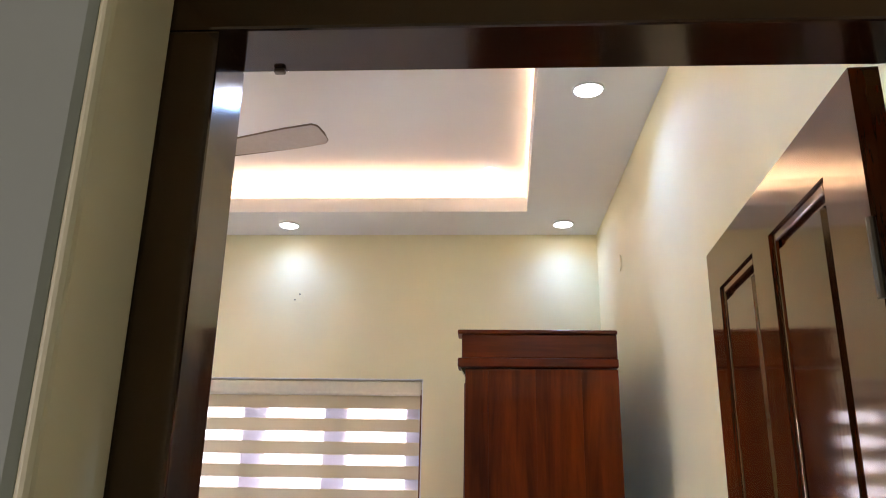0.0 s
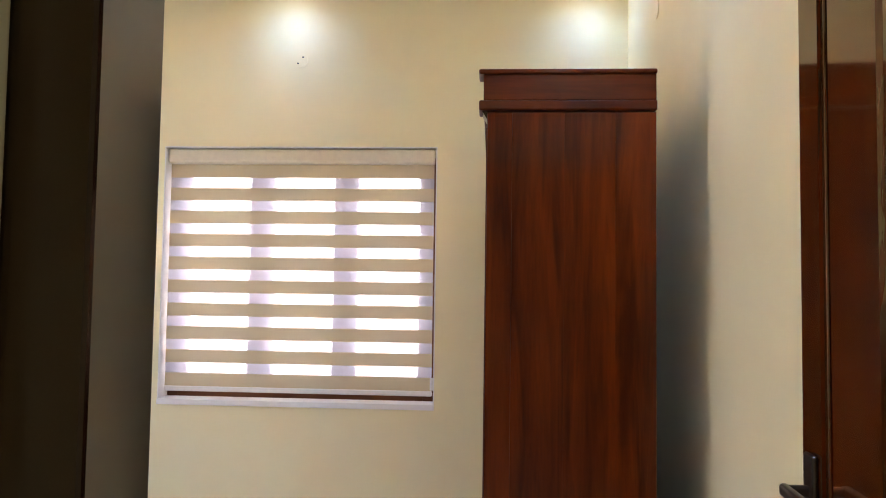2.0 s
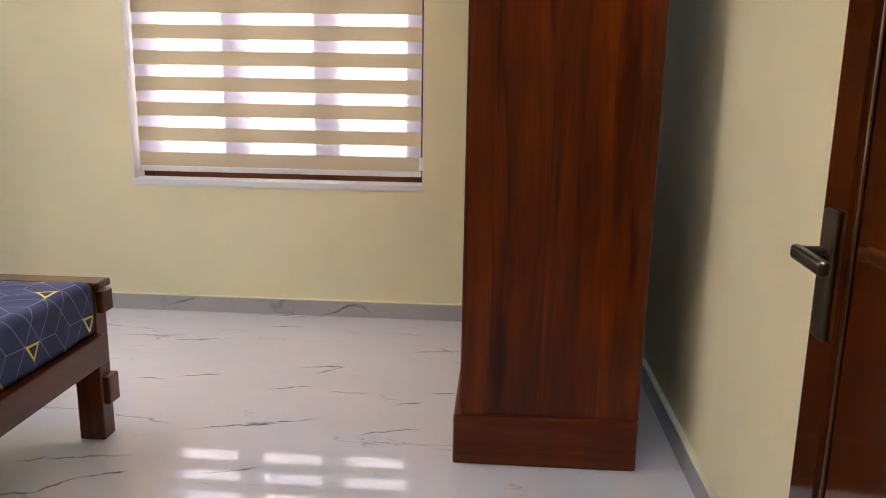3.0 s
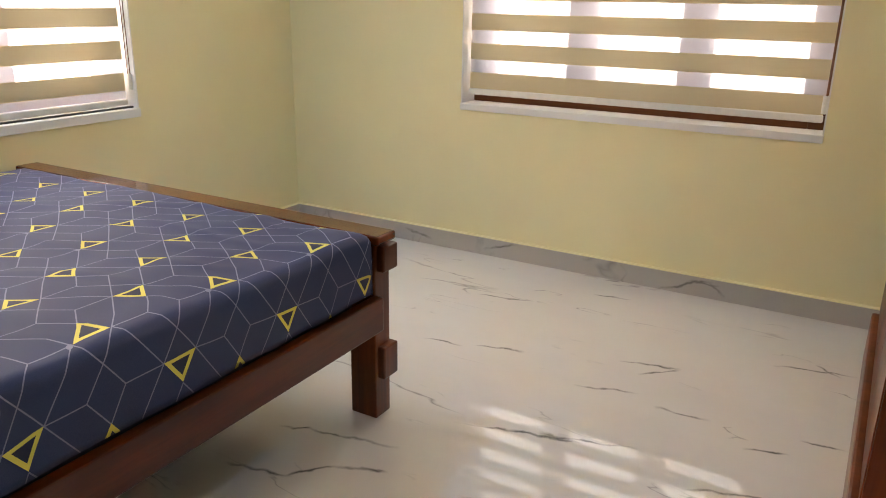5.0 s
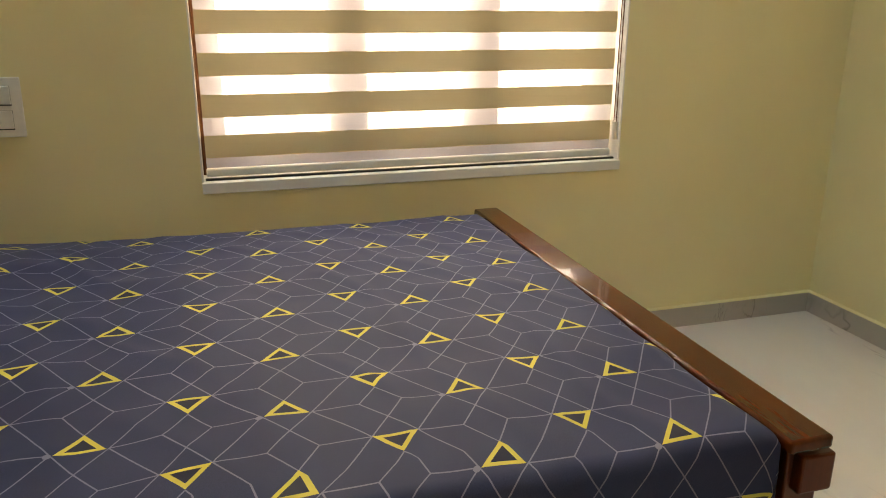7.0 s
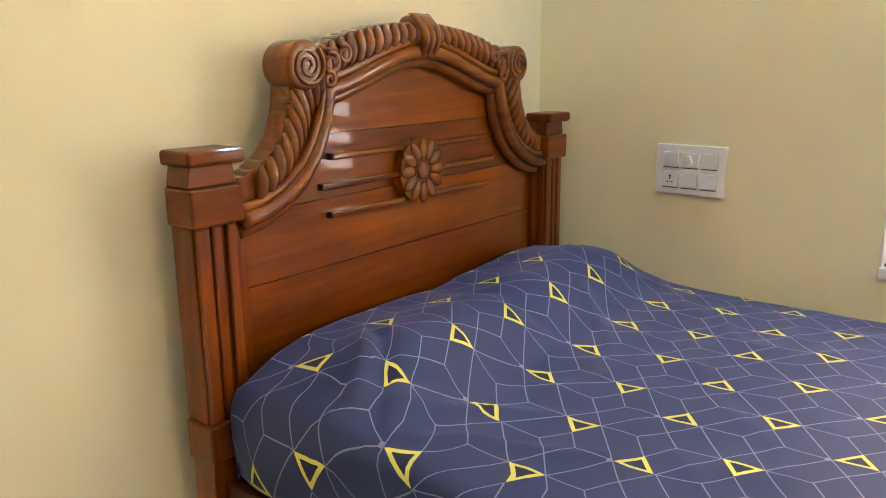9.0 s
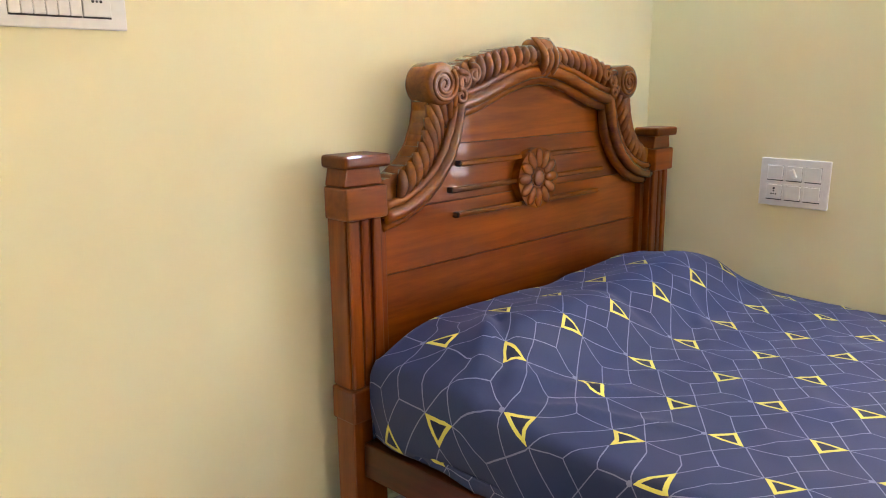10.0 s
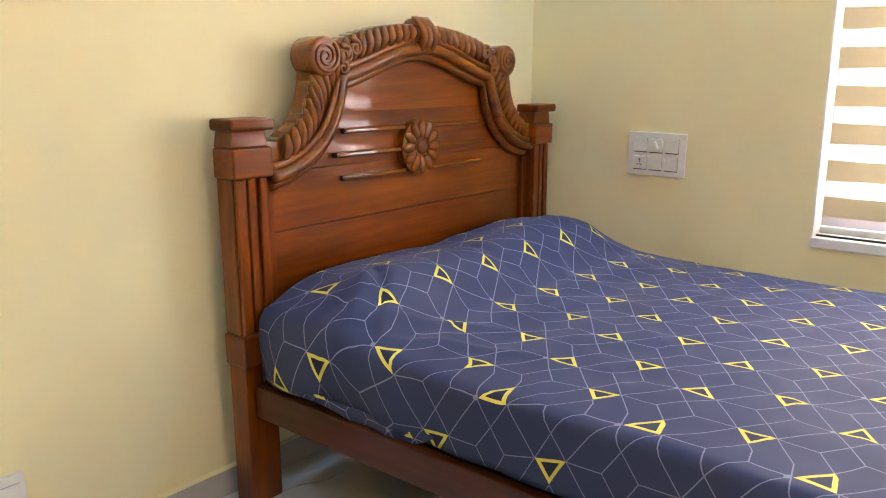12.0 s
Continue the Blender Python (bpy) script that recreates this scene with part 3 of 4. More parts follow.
def door_leaf():
    """The leaf lies in the plane x = 0 to 0.036, from its hinge at y = 0 to y = 0.85."""
    W, H, T = 0.835, 2.008, 0.038
    d = thing("panelled_door", (0, 0, 0), "dark red brown lacquered panelled wooden door, open", "door")
    fr = bmesh.new()
    y1, y2, y3, y4 = 0.124, 0.386, 0.486, 0.743      # edges of the two panels
    for a, b in ((0, y1), (y2, y3), (y4, W)):
        box(fr, 0, T, a, b, 0.012, H)
    for a, b in ((0.012, 0.22), (H - 0.10, H)):
        box(fr, 0, T, y1, y2, a, b)
        box(fr, 0, T, y3, y4, a, b)
    part("door_frame", fr, M_DOOR, d)
    for y0, y1 in ((y1, y2), (y3, y4)):
        for z0, z1 in ((0.22, H - 0.10),):
            part("panel", box(bmesh.new(), 0.004, T - 0.004, y0 + 0.030, y1 - 0.030, z0 + 0.030, z1 - 0.030, 0.007, 1), M_DOOR, d)
            mo = bmesh.new()
            for s in (0.009, T - 0.009):
                for a in ((y0, y0 + 0.018, z0, z1), (y1 - 0.018, y1, z0, z1), (y0 + 0.018, y1 - 0.018, z0, z0 + 0.018), (y0 + 0.018, y1 - 0.018, z1 - 0.018, z1)):
                    box(mo, s - 0.004, s + 0.003, a[0], a[1], a[2], a[3], 0.003, 2)
            part("moulding", mo, M_DOOR, d)
            part("backing", mk(0.014, T - 0.014, y0, y1, z0, z1), M_DOOR, d)
    for sgn, xf in ((-1, 0.0), (1, T)):
        pl = box(bmesh.new(), xf if sgn > 0 else xf - 0.010, xf + 0.010 if sgn > 0 else xf, W - 0.075, W - 0.028, 0.835, 1.03, 0.004, 3)
        b = part("backplate", pl, M_METAL, d, "aged bronze lock plate with a lever handle")
        lv = bmesh.new()
        cyl(lv, (xf, W - 0.05, 0.965), (xf + sgn * 0.048, W - 0.05, 0.965), 0.010, 14)
        box(lv, xf + sgn * 0.040, xf + sgn * 0.056, W - 0.165, W - 0.040, 0.954, 0.976, 0.006, 3)
        part("lever", lv, M_METAL, b)
    for z in (0.25, 1.0, 1.75):
        h = bmesh.new()
        cyl(h, (-0.004, -0.006, z - 0.05), (-0.004, -0.006, z + 0.05), 0.006, 10)
        part("hinge", h, M_METAL, d)
    return d


leaf = door_leaf()
leaf.matrix_world = pose(3.350, 0.155, 0.012, 0, 0, -3.2)


# ---- wardrobe ----
def wardrobe():
    x0, x1, y0, y1, zt = 2.808, 3.373, 2.112, 3.352, 2.071
    w = thing("wardrobe", ((x0 + x1) / 2, (y0 + y1) / 2, 0), "tall red brown teak wardrobe with a cornice", "wardrobe")
    # near side: front stile, back stile and wide boards between
    part("stile", mk(x0, x0 + 0.085, y0, y0 + 0.03, 0.17, 1.925, 0.003), M_WARD, w)
    for a, b in ((x0 + 0.085, x0 + 0.26), (x0 + 0.26, x0 + 0.43), (x0 + 0.43, x1)):
        part("side_board", mk(a, b, y0 + 0.003, y0 + 0.03, 0.17, 1.925, 0.0003), M_WARD, w)
    part("side_panel", mk(x0, x1, y1 - 0.03, y1, 0.17, 1.925, 0.003), M_WARD, w)
    part("back_panel", mk(x1 - 0.015, x1 - 0.002, y0 + 0.03, y1 - 0.03, 0.17, 1.925), M_WARD, w)
    part("plinth", mk(x0 - 0.024, x1, y0 - 0.012, y1 + 0.012, 0.0, 0.17, 0.008), M_WARDX, w)
    part("moulding", mk(x0 - 0.029, x1 + 0.002, y0 - 0.010, y0 + 0.10, 1.93, 1.965, 0.006), M_WARDX, w)
    part("moulding", mk(x0 + 0.001, x1 + 0.002, y0 + 0.10, y1 + 0.01, 1.931, 1.964, 0.006), M_WARDX, w)
    bk = bmesh.new()
    prism_y(bk, [(x0 - 0.018, 1.929), (x0 - 0.001, 1.929), (x0 - 0.001, 1.900)], y0 + 0.004, y0 + 0.09)
    part("bracket", bk, M_FRAME, w)
    part("frieze", mk(x0 - 0.014, x1, y0 - 0.003, y1 + 0.003, 1.965, 2.055, 0.004), M_WARDX, w)
    part("cornice", mk(x0 - 0.030, x1 + 0.002, y0 - 0.012, y0 + 0.10, 2.055, zt, 0.005), M_WARDX, w)
    part("cornice", mk(x0 - 0.016, x1 + 0.002, y0 + 0.10, y1 + 0.012, 2.0555, zt - 0.0005, 0.005), M_WARDX, w)
    n = 3
    dw = (y1 - y0) / n
    for i in range(n):
        dd = part("wardrobe_door", mk(x0 - 0.0035, x0 - 0.0005, y0 + i * dw + 0.002, y0 + (i + 1) * dw - 0.002, 0.19, 1.87), M_WARD, w)
        yk = y0 + (i + 1) * dw - 0.05 if i < 2 else y0 + i * dw + 0.05
        part("handle", mk(x0 - 0.0065, x0 - 0.0035, yk - 0.008, yk + 0.008, 0.98, 1.12), M_METAL, dd)



wardrobe()


# ---- bed ----
bed = thing("bed", (0.87, 1.1, 0), "carved red brown teak double bed with a tall headboard", "bed")
CX = 0.878                    # middle of the headboard


def post(cx, yb, yf, name):
    """Square headboard post: foot, block, fluted shaft, block, neck and cap."""
    p = part(name, mk(cx - 0.056, cx + 0.056, yb, yf - 0.02, 0.0, 0.46, 0.004), M_BEDZ, bed)
    part("block", mk(cx - 0.067, cx + 0.067, yb, yf - 0.004, 0.46, 0.555, 0.006), M_BEDZ, p)
    part("shaft", mk(cx - 0.058, cx + 0.058, yb, yf - 0.026, 0.555, 1.018, 0.003), M_BEDZ, p)
    for dx, hw in ((-0.040, 0.014), (0.000, 0.013), (0.036, 0.018)):
        part("flute", mk(cx + dx - hw, cx + dx + hw, yf - 0.0255, yf - 0.012, 0.555, 1.017, 0.006), M_BEDZ, p)
    part("block", mk(cx - 0.067, cx + 0.067, yb, yf, 1.018, 1.104, 0.006), M_BEDX, p)
    nk = bmesh.new()
    box(nk, cx - 0.054, cx + 0.054, yb, yf - 0.014, 1.104, 1.152, 0.004)
    for v in nk.verts:
        if v.co.z < 1.12:
            v.co.x += 0.008 * (1 if v.co.x > cx else -1)
    part("neck", nk, M_BEDX, p)
    part("cap", box(bmesh.new(), cx - 0.073, cx + 0.073, yb, yf + 0.010, 1.152, 1.186, 0.009, 3), M_CAP, p)
    return p


YB, YF = 0.024, 0.148
SET[0] = Matrix.Translation((0, 0.014, 0)) @ Matrix.Diagonal((1, 1, 0.974, 1))
post(CX + 0.738, YB + 0.028, YF, "headboard_post")
post(CX - 0.738, YB + 0.028, YF, "headboard_post")

# half outline of the arched moulding, from the post to the middle (x from the middle, z)
HALF = [(0.66, 1.005), (0.60, 1.015), (0.53, 1.045), (0.47, 1.09), (0.425, 1.145), (0.397, 1.205), (0.383, 1.262), (0.378, 1.298), (0.345, 1.300), (0.29, 1.315), (0.22, 1.340), (0.14, 1.368), (0.07, 1.385), (0.0, 1.392)]
OUTL = [(0.67, 1.10), (0.61, 1.122), (0.56, 1.155), (0.525, 1.20), (0.505, 1.25), (0.497, 1.29), (0.495, 1.33), (0.48, 1.37), (0.40, 1.402), (0.30, 1.436), (0.20, 1.458), (0.10, 1.470), (0.0, 1.474)]


def both(half):
    return [(CX + x, z) for x, z in half] + [(CX - x, z) for x, z in reversed(half[:-1])]


def smooth_line(pts, n):
    """Catmull-Rom through points, n samples for each span."""
    v = [Vector(p) for p in pts]
    out = []
    for i in range(len(v) - 1):
        a, b, c, d = v[max(i - 1, 0)], v[i], v[i + 1], v[min(i + 2, len(v) - 1)]
        for k in range(n):
            t = k / n
            out.append(0.5 * ((2 * b) + (c - a) * t + (2 * a - 5 * b + 4 * c - d) * t * t + (3 * b - a - 3 * c + d) * t ** 3))
    return out + [v[-1]]


# boards of the panel, cut to the arch
def arch_z(x):
    a = abs(x - CX)
    for (xa, za), (xb, zb) in zip(HALF, HALF[1:]):
        if xb <= a <= xa:
            f = (xa - a) / (xa - xb) if xa > xb else 0
            return za + (zb - za) * f
    return 1.0


YP = 0.082
levels = [0.30, 0.615, 0.836, 1.018, 1.188, 1.40]
for z0, z1 in zip(levels, levels[1:]):
    bm = bmesh.new()
    xs = [CX + 0.66 * math.sin(i / 24 * math.pi / 2) for i in range(-24, 25)]
    runs = [(x, min(z1 - 0.0012, arch_z(x) + 0.008)) for x in xs]
    runs = [(x, zt) for x, zt in runs if zt > z0 + 0.004]
    pts = [(x, zt) for x, zt in runs] + [(runs[-1][0], z0 + 0.0012), (runs[0][0], z0 + 0.0012)]
    prism_y(bm, pts, 0.04, YP)
    part("panel_board", bm, M_BEDX, bed)
bm = bmesh.new()
outer = both(OUTL)
prism_y(bm, outer + [(CX - 0.66, 0.62), (CX + 0.66, 0.62)], 0.052, 0.065)
part("back_board", bm, M_BEDX, bed)


def bar_between(bm, inner, outr, y0, y1):
    """Solid band between two outlines of the same count."""
    n = len(inner)
    a = [[bm.verts.new((p[0], y, p[1])) for p in line] for line in (inner, outr) for y in (y0, y1)]
    i0, i1, o0, o1 = a
    for k in range(n - 1):
        bm.faces.new((i0[k], i0[k + 1], o0[k + 1], o0[k]))
        bm.faces.new((i1[k], o1[k], o1[k + 1], i1[k + 1]))
        bm.faces.new((i0[k], i1[k], i1[k + 1], i0[k + 1]))
        bm.faces.new((o0[k], o0[k + 1], o1[k + 1], o1[k]))
    for k in (0, n - 1):
        bm.faces.new((i0[k], o0[k], o1[k], i1[k]))
    return bm


def resample(pts, n):
    d = [0]
    for a, b in zip(pts, pts[1:]):
        d.append(d[-1] + math.hypot(b[0] - a[0], b[1] - a[1]))
    out = []
    for i in range(n):
        s = d[-1] * i / (n - 1)
        k = max(j for j in range(len(d)) if d[j] <= s + 1e-9)
        k = min(k, len(pts) - 2)
        f = (s - d[k]) / max(d[k + 1] - d[k], 1e-9)
        out.append((pts[k][0] + (pts[k + 1][0] - pts[k][0]) * f, pts[k][1] + (pts[k + 1][1] - pts[k][1]) * f))
    return out


N = 97
inner_line, outer_line = resample(both(HALF), N), resample(both(OUTL), N)
FL = 577            # the outer edge is gadrooned like the face
fin, fout = resample(both(HALF), FL), resample(both(OUTL), FL)
rolled = []
for k, ((xi, zi), (xo, zo)) in enumerate(zip(fin, fout)):
    f = 1 + 0.005 * abs(math.sin(math.pi * k / 11.52)) ** 0.7 / math.hypot(xo - xi, zo - zi)
    rolled.append((xi + (xo - xi) * f, zi + (zo - zi) * f))
part("arch_core", bar_between(bmesh.new(), fin, rolled, 0.062, 0.116), M_CARVE, bed)
# three rounded mouldings along the inner edge
for off, r, y in ((-0.020, 0.020, 0.100), (0.006, 0.022, 0.122), (0.036, 0.012, 0.124)):
    pts = []
    for (xi, zi), (xo, zo) in zip(inner_line, outer_line):
        l = math.hypot(xo - xi, zo - zi)
        pts.append((xi + (xo - xi) * off / l, y, zi + (zo - zi) * off / l))
    part("arch_moulding", tube(bmesh.new(), pts, r, 10), M_CARVE, bed, smooth=True)
# carved leaf ribs that lean across the band
M = 150
il, ol = resample(both(HALF), M), resample(both(OUTL), M)
for i in range(4, M - 4, 3):
    mid = M // 2
    lean = 3 if i < mid else -3
    j = min(max(i + lean, 0), M - 1)
    if abs(i - mid) < 5:
        continue
    (xi, zi), (xo, zo) = il[i], ol[j]
    pts = []
    for k in range(7):
        f = 0.34 + 0.68 * k / 6
        pts.append((xi + (xo - xi) * f, 0.114 + 0.016 * math.sin(math.pi * (0.15 + 0.75 * k / 6)), zi + (zo - zi) * f))
    wd = math.hypot(ol[1][0] - ol[0][0], ol[1][1] - ol[0][1]) * 1.55
    part("carved_rib", tube(bmesh.new(), pts, lambda q, a, wd=wd: max(0.003, wd * (0.55 + 0.45 * math.sin(math.pi * q / 6))), 6), M_CARVE, bed, smooth=True)


def scroll(cx, cz, sgn):
    """A rolled scroll end: a drum with a raised spiral on its face."""
    bm = bmesh.new()
    cyl(bm, (cx, 0.050, cz), (cx, 0.150, cz), 0.061, 32)
    es = [e for e in bm.edges if len(e.link_faces) == 2 and e.calc_face_angle(0) > 1]
    bmesh.ops.bevel(bm, geom=es, offset=0.014, segments=4, profile=0.5, affect="EDGES")
    s = part("scroll", bm, M_CARVE, bed, smooth=True)
    pts = []
    for i in range(64):
        a = i / 63 * 2 * math.pi * 2.4
        r = 0.050 * (1 - 0.88 * i / 63)
        pts.append((cx + sgn * r * math.cos(a + 2.2), 0.150, cz + r * math.sin(a + 2.2)))
    part("spiral", tube(bmesh.new(), pts, lambda q, a: 0.0072 * (1 - 0.4 * q / 63), 8), M_CARVE, s, smooth=True)
    # acanthus curls between scroll and ribs
    for k, (dx, dz, r0) in enumerate(((0.085, 0.006, 0.030), (0.128, 0.028, 0.026), (0.076, -0.034, 0.022))):
        q = []
        for i in range(26):
            a = i / 25 * 2 * math.pi * 1.4
            r = r0 * (1 - 0.8 * i / 25)
            q.append((cx - sgn * dx + sgn * r * math.cos(a + 1), 0.138, cz + dz + r * math.sin(a + 1)))
        part("curl", tube(bmesh.new(), q, lambda n, a: 0.0095 * (1 - 0.35 * n / 25), 8), M_CARVE, s, smooth=True)


scroll(CX + 0.462, 1.360, 1)
scroll(CX - 0.462, 1.360, -1)
# crest: a rolled clasp over the middle of the arch
bm = bmesh.new()
box(bm, CX - 0.040, CX + 0.040, 0.050, 0.150, 1.385, 1.500, 0.03, 5)
cr = part("crest", bm, M_CARVE, bed, smooth=True)
for dx in (-0.026, 0.0, 0.026):
    part("crest_roll", tube(bmesh.new(), [(CX + dx, 0.100 + 0.052 * math.sin(math.pi * (0.05 + 0.8 * k / 10)), 1.502 - 0.122 * k / 10) for k in range(11)], 0.0135, 10), M_CARVE, cr, smooth=True)
# rods and the flower medallion
for zr, xl, xr in ((1.128, CX + 0.352, CX - 0.352), (1.052, CX + 0.388, CX - 0.388), (0.975, CX + 0.362, CX - 0.362)):
    for a, b in ((xl, CX + 0.07), (CX - 0.07, xr)):
        part("rod", box(bmesh.new(), min(a, b), max(a, b), YP - 0.002, YP + 0.023, zr - 0.009, zr + 0.009, 0.006, 3), M_CARVE, bed)
    # dark cap paints the shade on the rod's end face
    part("rod_end", box(bmesh.new(), xl - 0.003, xl + 0.003, YP - 0.001, YP + 0.022, zr - 0.0085, zr + 0.0085, 0.005, 2), M_FRAME, bed, "dark cap standing for the shade on the rod's end")
bm = bmesh.new()
cyl(bm, (CX - 0.002, YP - 0.004, 1.054), (CX - 0.002, YP + 0.030, 1.054), 0.100, 40)
med = part("medallion", bm, M_CARVE, bed)
for k in range(12):
    a = 2 * math.pi * k / 12
    bm = bmesh.new()
    bmesh.ops.create_uvsphere(bm, u_segments=12, v_segments=8, radius=1, matrix=Matrix.LocRotScale((CX - 0.002 + 0.066 * math.cos(a), YP + 0.030, 1.054 + 0.066 * math.sin(a)), Euler((0, -a, 0)), (0.034, 0.010, 0.0185)))
    part("petal", bm, M_CARVE, med, smooth=True)
bm = bmesh.new()
bmesh.ops.create_uvsphere(bm, u_segments=20, v_segments=10, radius=1, matrix=Matrix.LocRotScale((CX - 0.002, YP + 0.030, 1.054), None, (0.028, 0.012, 0.028)))
part("flower_heart", bm, M_CARVE, med, smooth=True)
# inner stiles beside the panel
for sx in (1, -1):
    part("stile", mk(CX + sx * 0.672, CX + sx * 0.642, 0.05, YP + 0.022, 0.30, 1.0, 0.004), M_BEDZ, bed)

# side rails (the bed stands a little askew), footboard
SKEW = -0.012
SET[0] = Matrix.Translation((-SKEW * 0.15, 0, 0)) @ Matrix(((1, SKEW, 0, 0), (0, 1, 0, 0), (0, 0, 1, 0), (0, 0, 0, 1)))
BX0, BX1 = 0.10, 1.645
RZ0, RZ1 = 0.286, 0.385
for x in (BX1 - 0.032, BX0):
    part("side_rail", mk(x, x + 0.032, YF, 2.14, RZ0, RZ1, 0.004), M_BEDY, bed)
SLIDE = SET[0].copy()
SET[0] = Matrix()
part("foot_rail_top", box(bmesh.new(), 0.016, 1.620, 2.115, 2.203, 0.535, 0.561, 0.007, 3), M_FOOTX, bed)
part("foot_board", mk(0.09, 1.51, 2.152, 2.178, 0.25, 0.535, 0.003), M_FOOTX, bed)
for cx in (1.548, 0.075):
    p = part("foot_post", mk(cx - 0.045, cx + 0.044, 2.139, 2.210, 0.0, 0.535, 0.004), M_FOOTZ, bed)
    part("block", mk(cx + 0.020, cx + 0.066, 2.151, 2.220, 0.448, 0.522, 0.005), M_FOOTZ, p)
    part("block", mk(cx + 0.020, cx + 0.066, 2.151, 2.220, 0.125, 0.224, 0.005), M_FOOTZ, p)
SET[0] = SLIDE
for y in (0.5, 1.0, 1.5):
    part("slat", mk(BX0 + 0.032, BX1 - 0.032, y - 0.05, y + 0.05, 0.31, 0.34), M_BEDX, bed)

# ---- mattress under a fitted printed sheet ----
MX0, MX1, MY0, MY1, MT = 0.12, 1.626, YF + 0.018, 2.112, 0.570
single("mattress", mk(MX0 + 0.03, MX1 - 0.03, MY0 + 0.03, MY1 - 0.03, 0.342, MT - 0.03, 0.03), M_MATTR, "thick dark mattress on the bed, covered by its sheet", "mattress")


# height over the pillows and just before them: (y, rise)
PILLOW = ((0.10, 0.120), (0.22, 0.128), (0.42, 0.158), (0.66, 0.042), (0.85, 0.020), (1.25, 0.006), (1.7, 0.0))


def sheet_top(x, y):
    """Height of the sheet above the mattress top: two pillows under it at the head, and slight unevenness."""
    dx = (x - 0.88) / 0.74
    for (ya, ha), (yb, hb) in zip(PILLOW, PILLOW[1:]):
        if ya <= y < yb:
            f = (y - ya) / (yb - ya)
            crown = ha + (hb - ha) * f * f * (3 - 2 * f)
            break
    else:
        crown = PILLOW[0][1] if y < PILLOW[0][0] else 0.0
    h = crown * math.exp(-(dx ** 8))
    h *= 1 - 0.08 * math.exp(-((x - 0.90) / 0.10) ** 2) * min(1.0, crown / 0.1)
    h += 0.026 * math.exp(-((x - 0.42) / 0.22) ** 2 - ((y - 0.32) / 0.20) ** 2)
    h += 0.006 * noise.noise(Vector((x * 3.1, y * 3.1, 2.0))) + 0.003 * noise.noise(Vector((x * 9, y * 9, 5.0)))
    h += 0.004 * max(0.0, 0.35 - abs(noise.noise(Vector((x * 2.3 + y, y * 5.0 - x, 9.0))))) ** 2 * 8
    # pulled creases that run off the pillow's end
    for ax, ay, bx, by, amp, wd in ((1.60, 0.46, 1.20, 0.86, 0.011, 0.016), (1.34, 0.36, 1.63, 0.61, -0.020, 0.020), (1.36, 0.32, 1.63, 0.54, 0.012, 0.022), (1.60, 0.56, 1.33, 0.98, 0.009, 0.014), (1.60, 0.40, 1.30, 0.62, -0.010, 0.018),
                                    (0.62, 0.52, 0.95, 0.80, 0.007, 0.016), (0.95, 0.30, 0.90, 0.66, -0.008, 0.022), (0.30, 0.80, 0.62, 0.98, 0.005, 0.014)):
        ln = math.hypot(bx - ax, by - ay)
        f = ((x - ax) * (bx - ax) + (y - ay) * (by - ay)) / ln / ln
        if 0 < f < 1:
            d = ((x - ax) * (by - ay) - (y - ay) * (bx - ax)) / ln + 0.012 * math.sin(f * 5)
            h += amp * math.exp(-(d / wd) ** 2) * math.sin(math.pi * min(1, f * 0.8 + 0.2))
    return h


# how far the cloth is pulled askew along the bed: (y, across, along)
PULL = ((0.10, 0.03, -0.125), (0.30, 0.03, -0.115), (0.51, 0.035, -0.080), (0.69, 0.105, -0.028), (0.85, 0.080, -0.012), (1.00, 0.074, -0.010), (1.16, 0.028, -0.008), (1.33, 0.015, 0.0), (1.50, 0.0, 0.012), (1.8, 0.0, 0.015))


def pull(y):
    if y <= PULL[0][0]:
        return PULL[0][1:]
    for (ya, ua, va), (yb, ub, vb) in zip(PULL, PULL[1:]):
        if y < yb:
            f = (y - ya) / (yb - ya)
            return ua + (ub - ua) * f, va + (vb - va) * f
    return PULL[-1][1:]


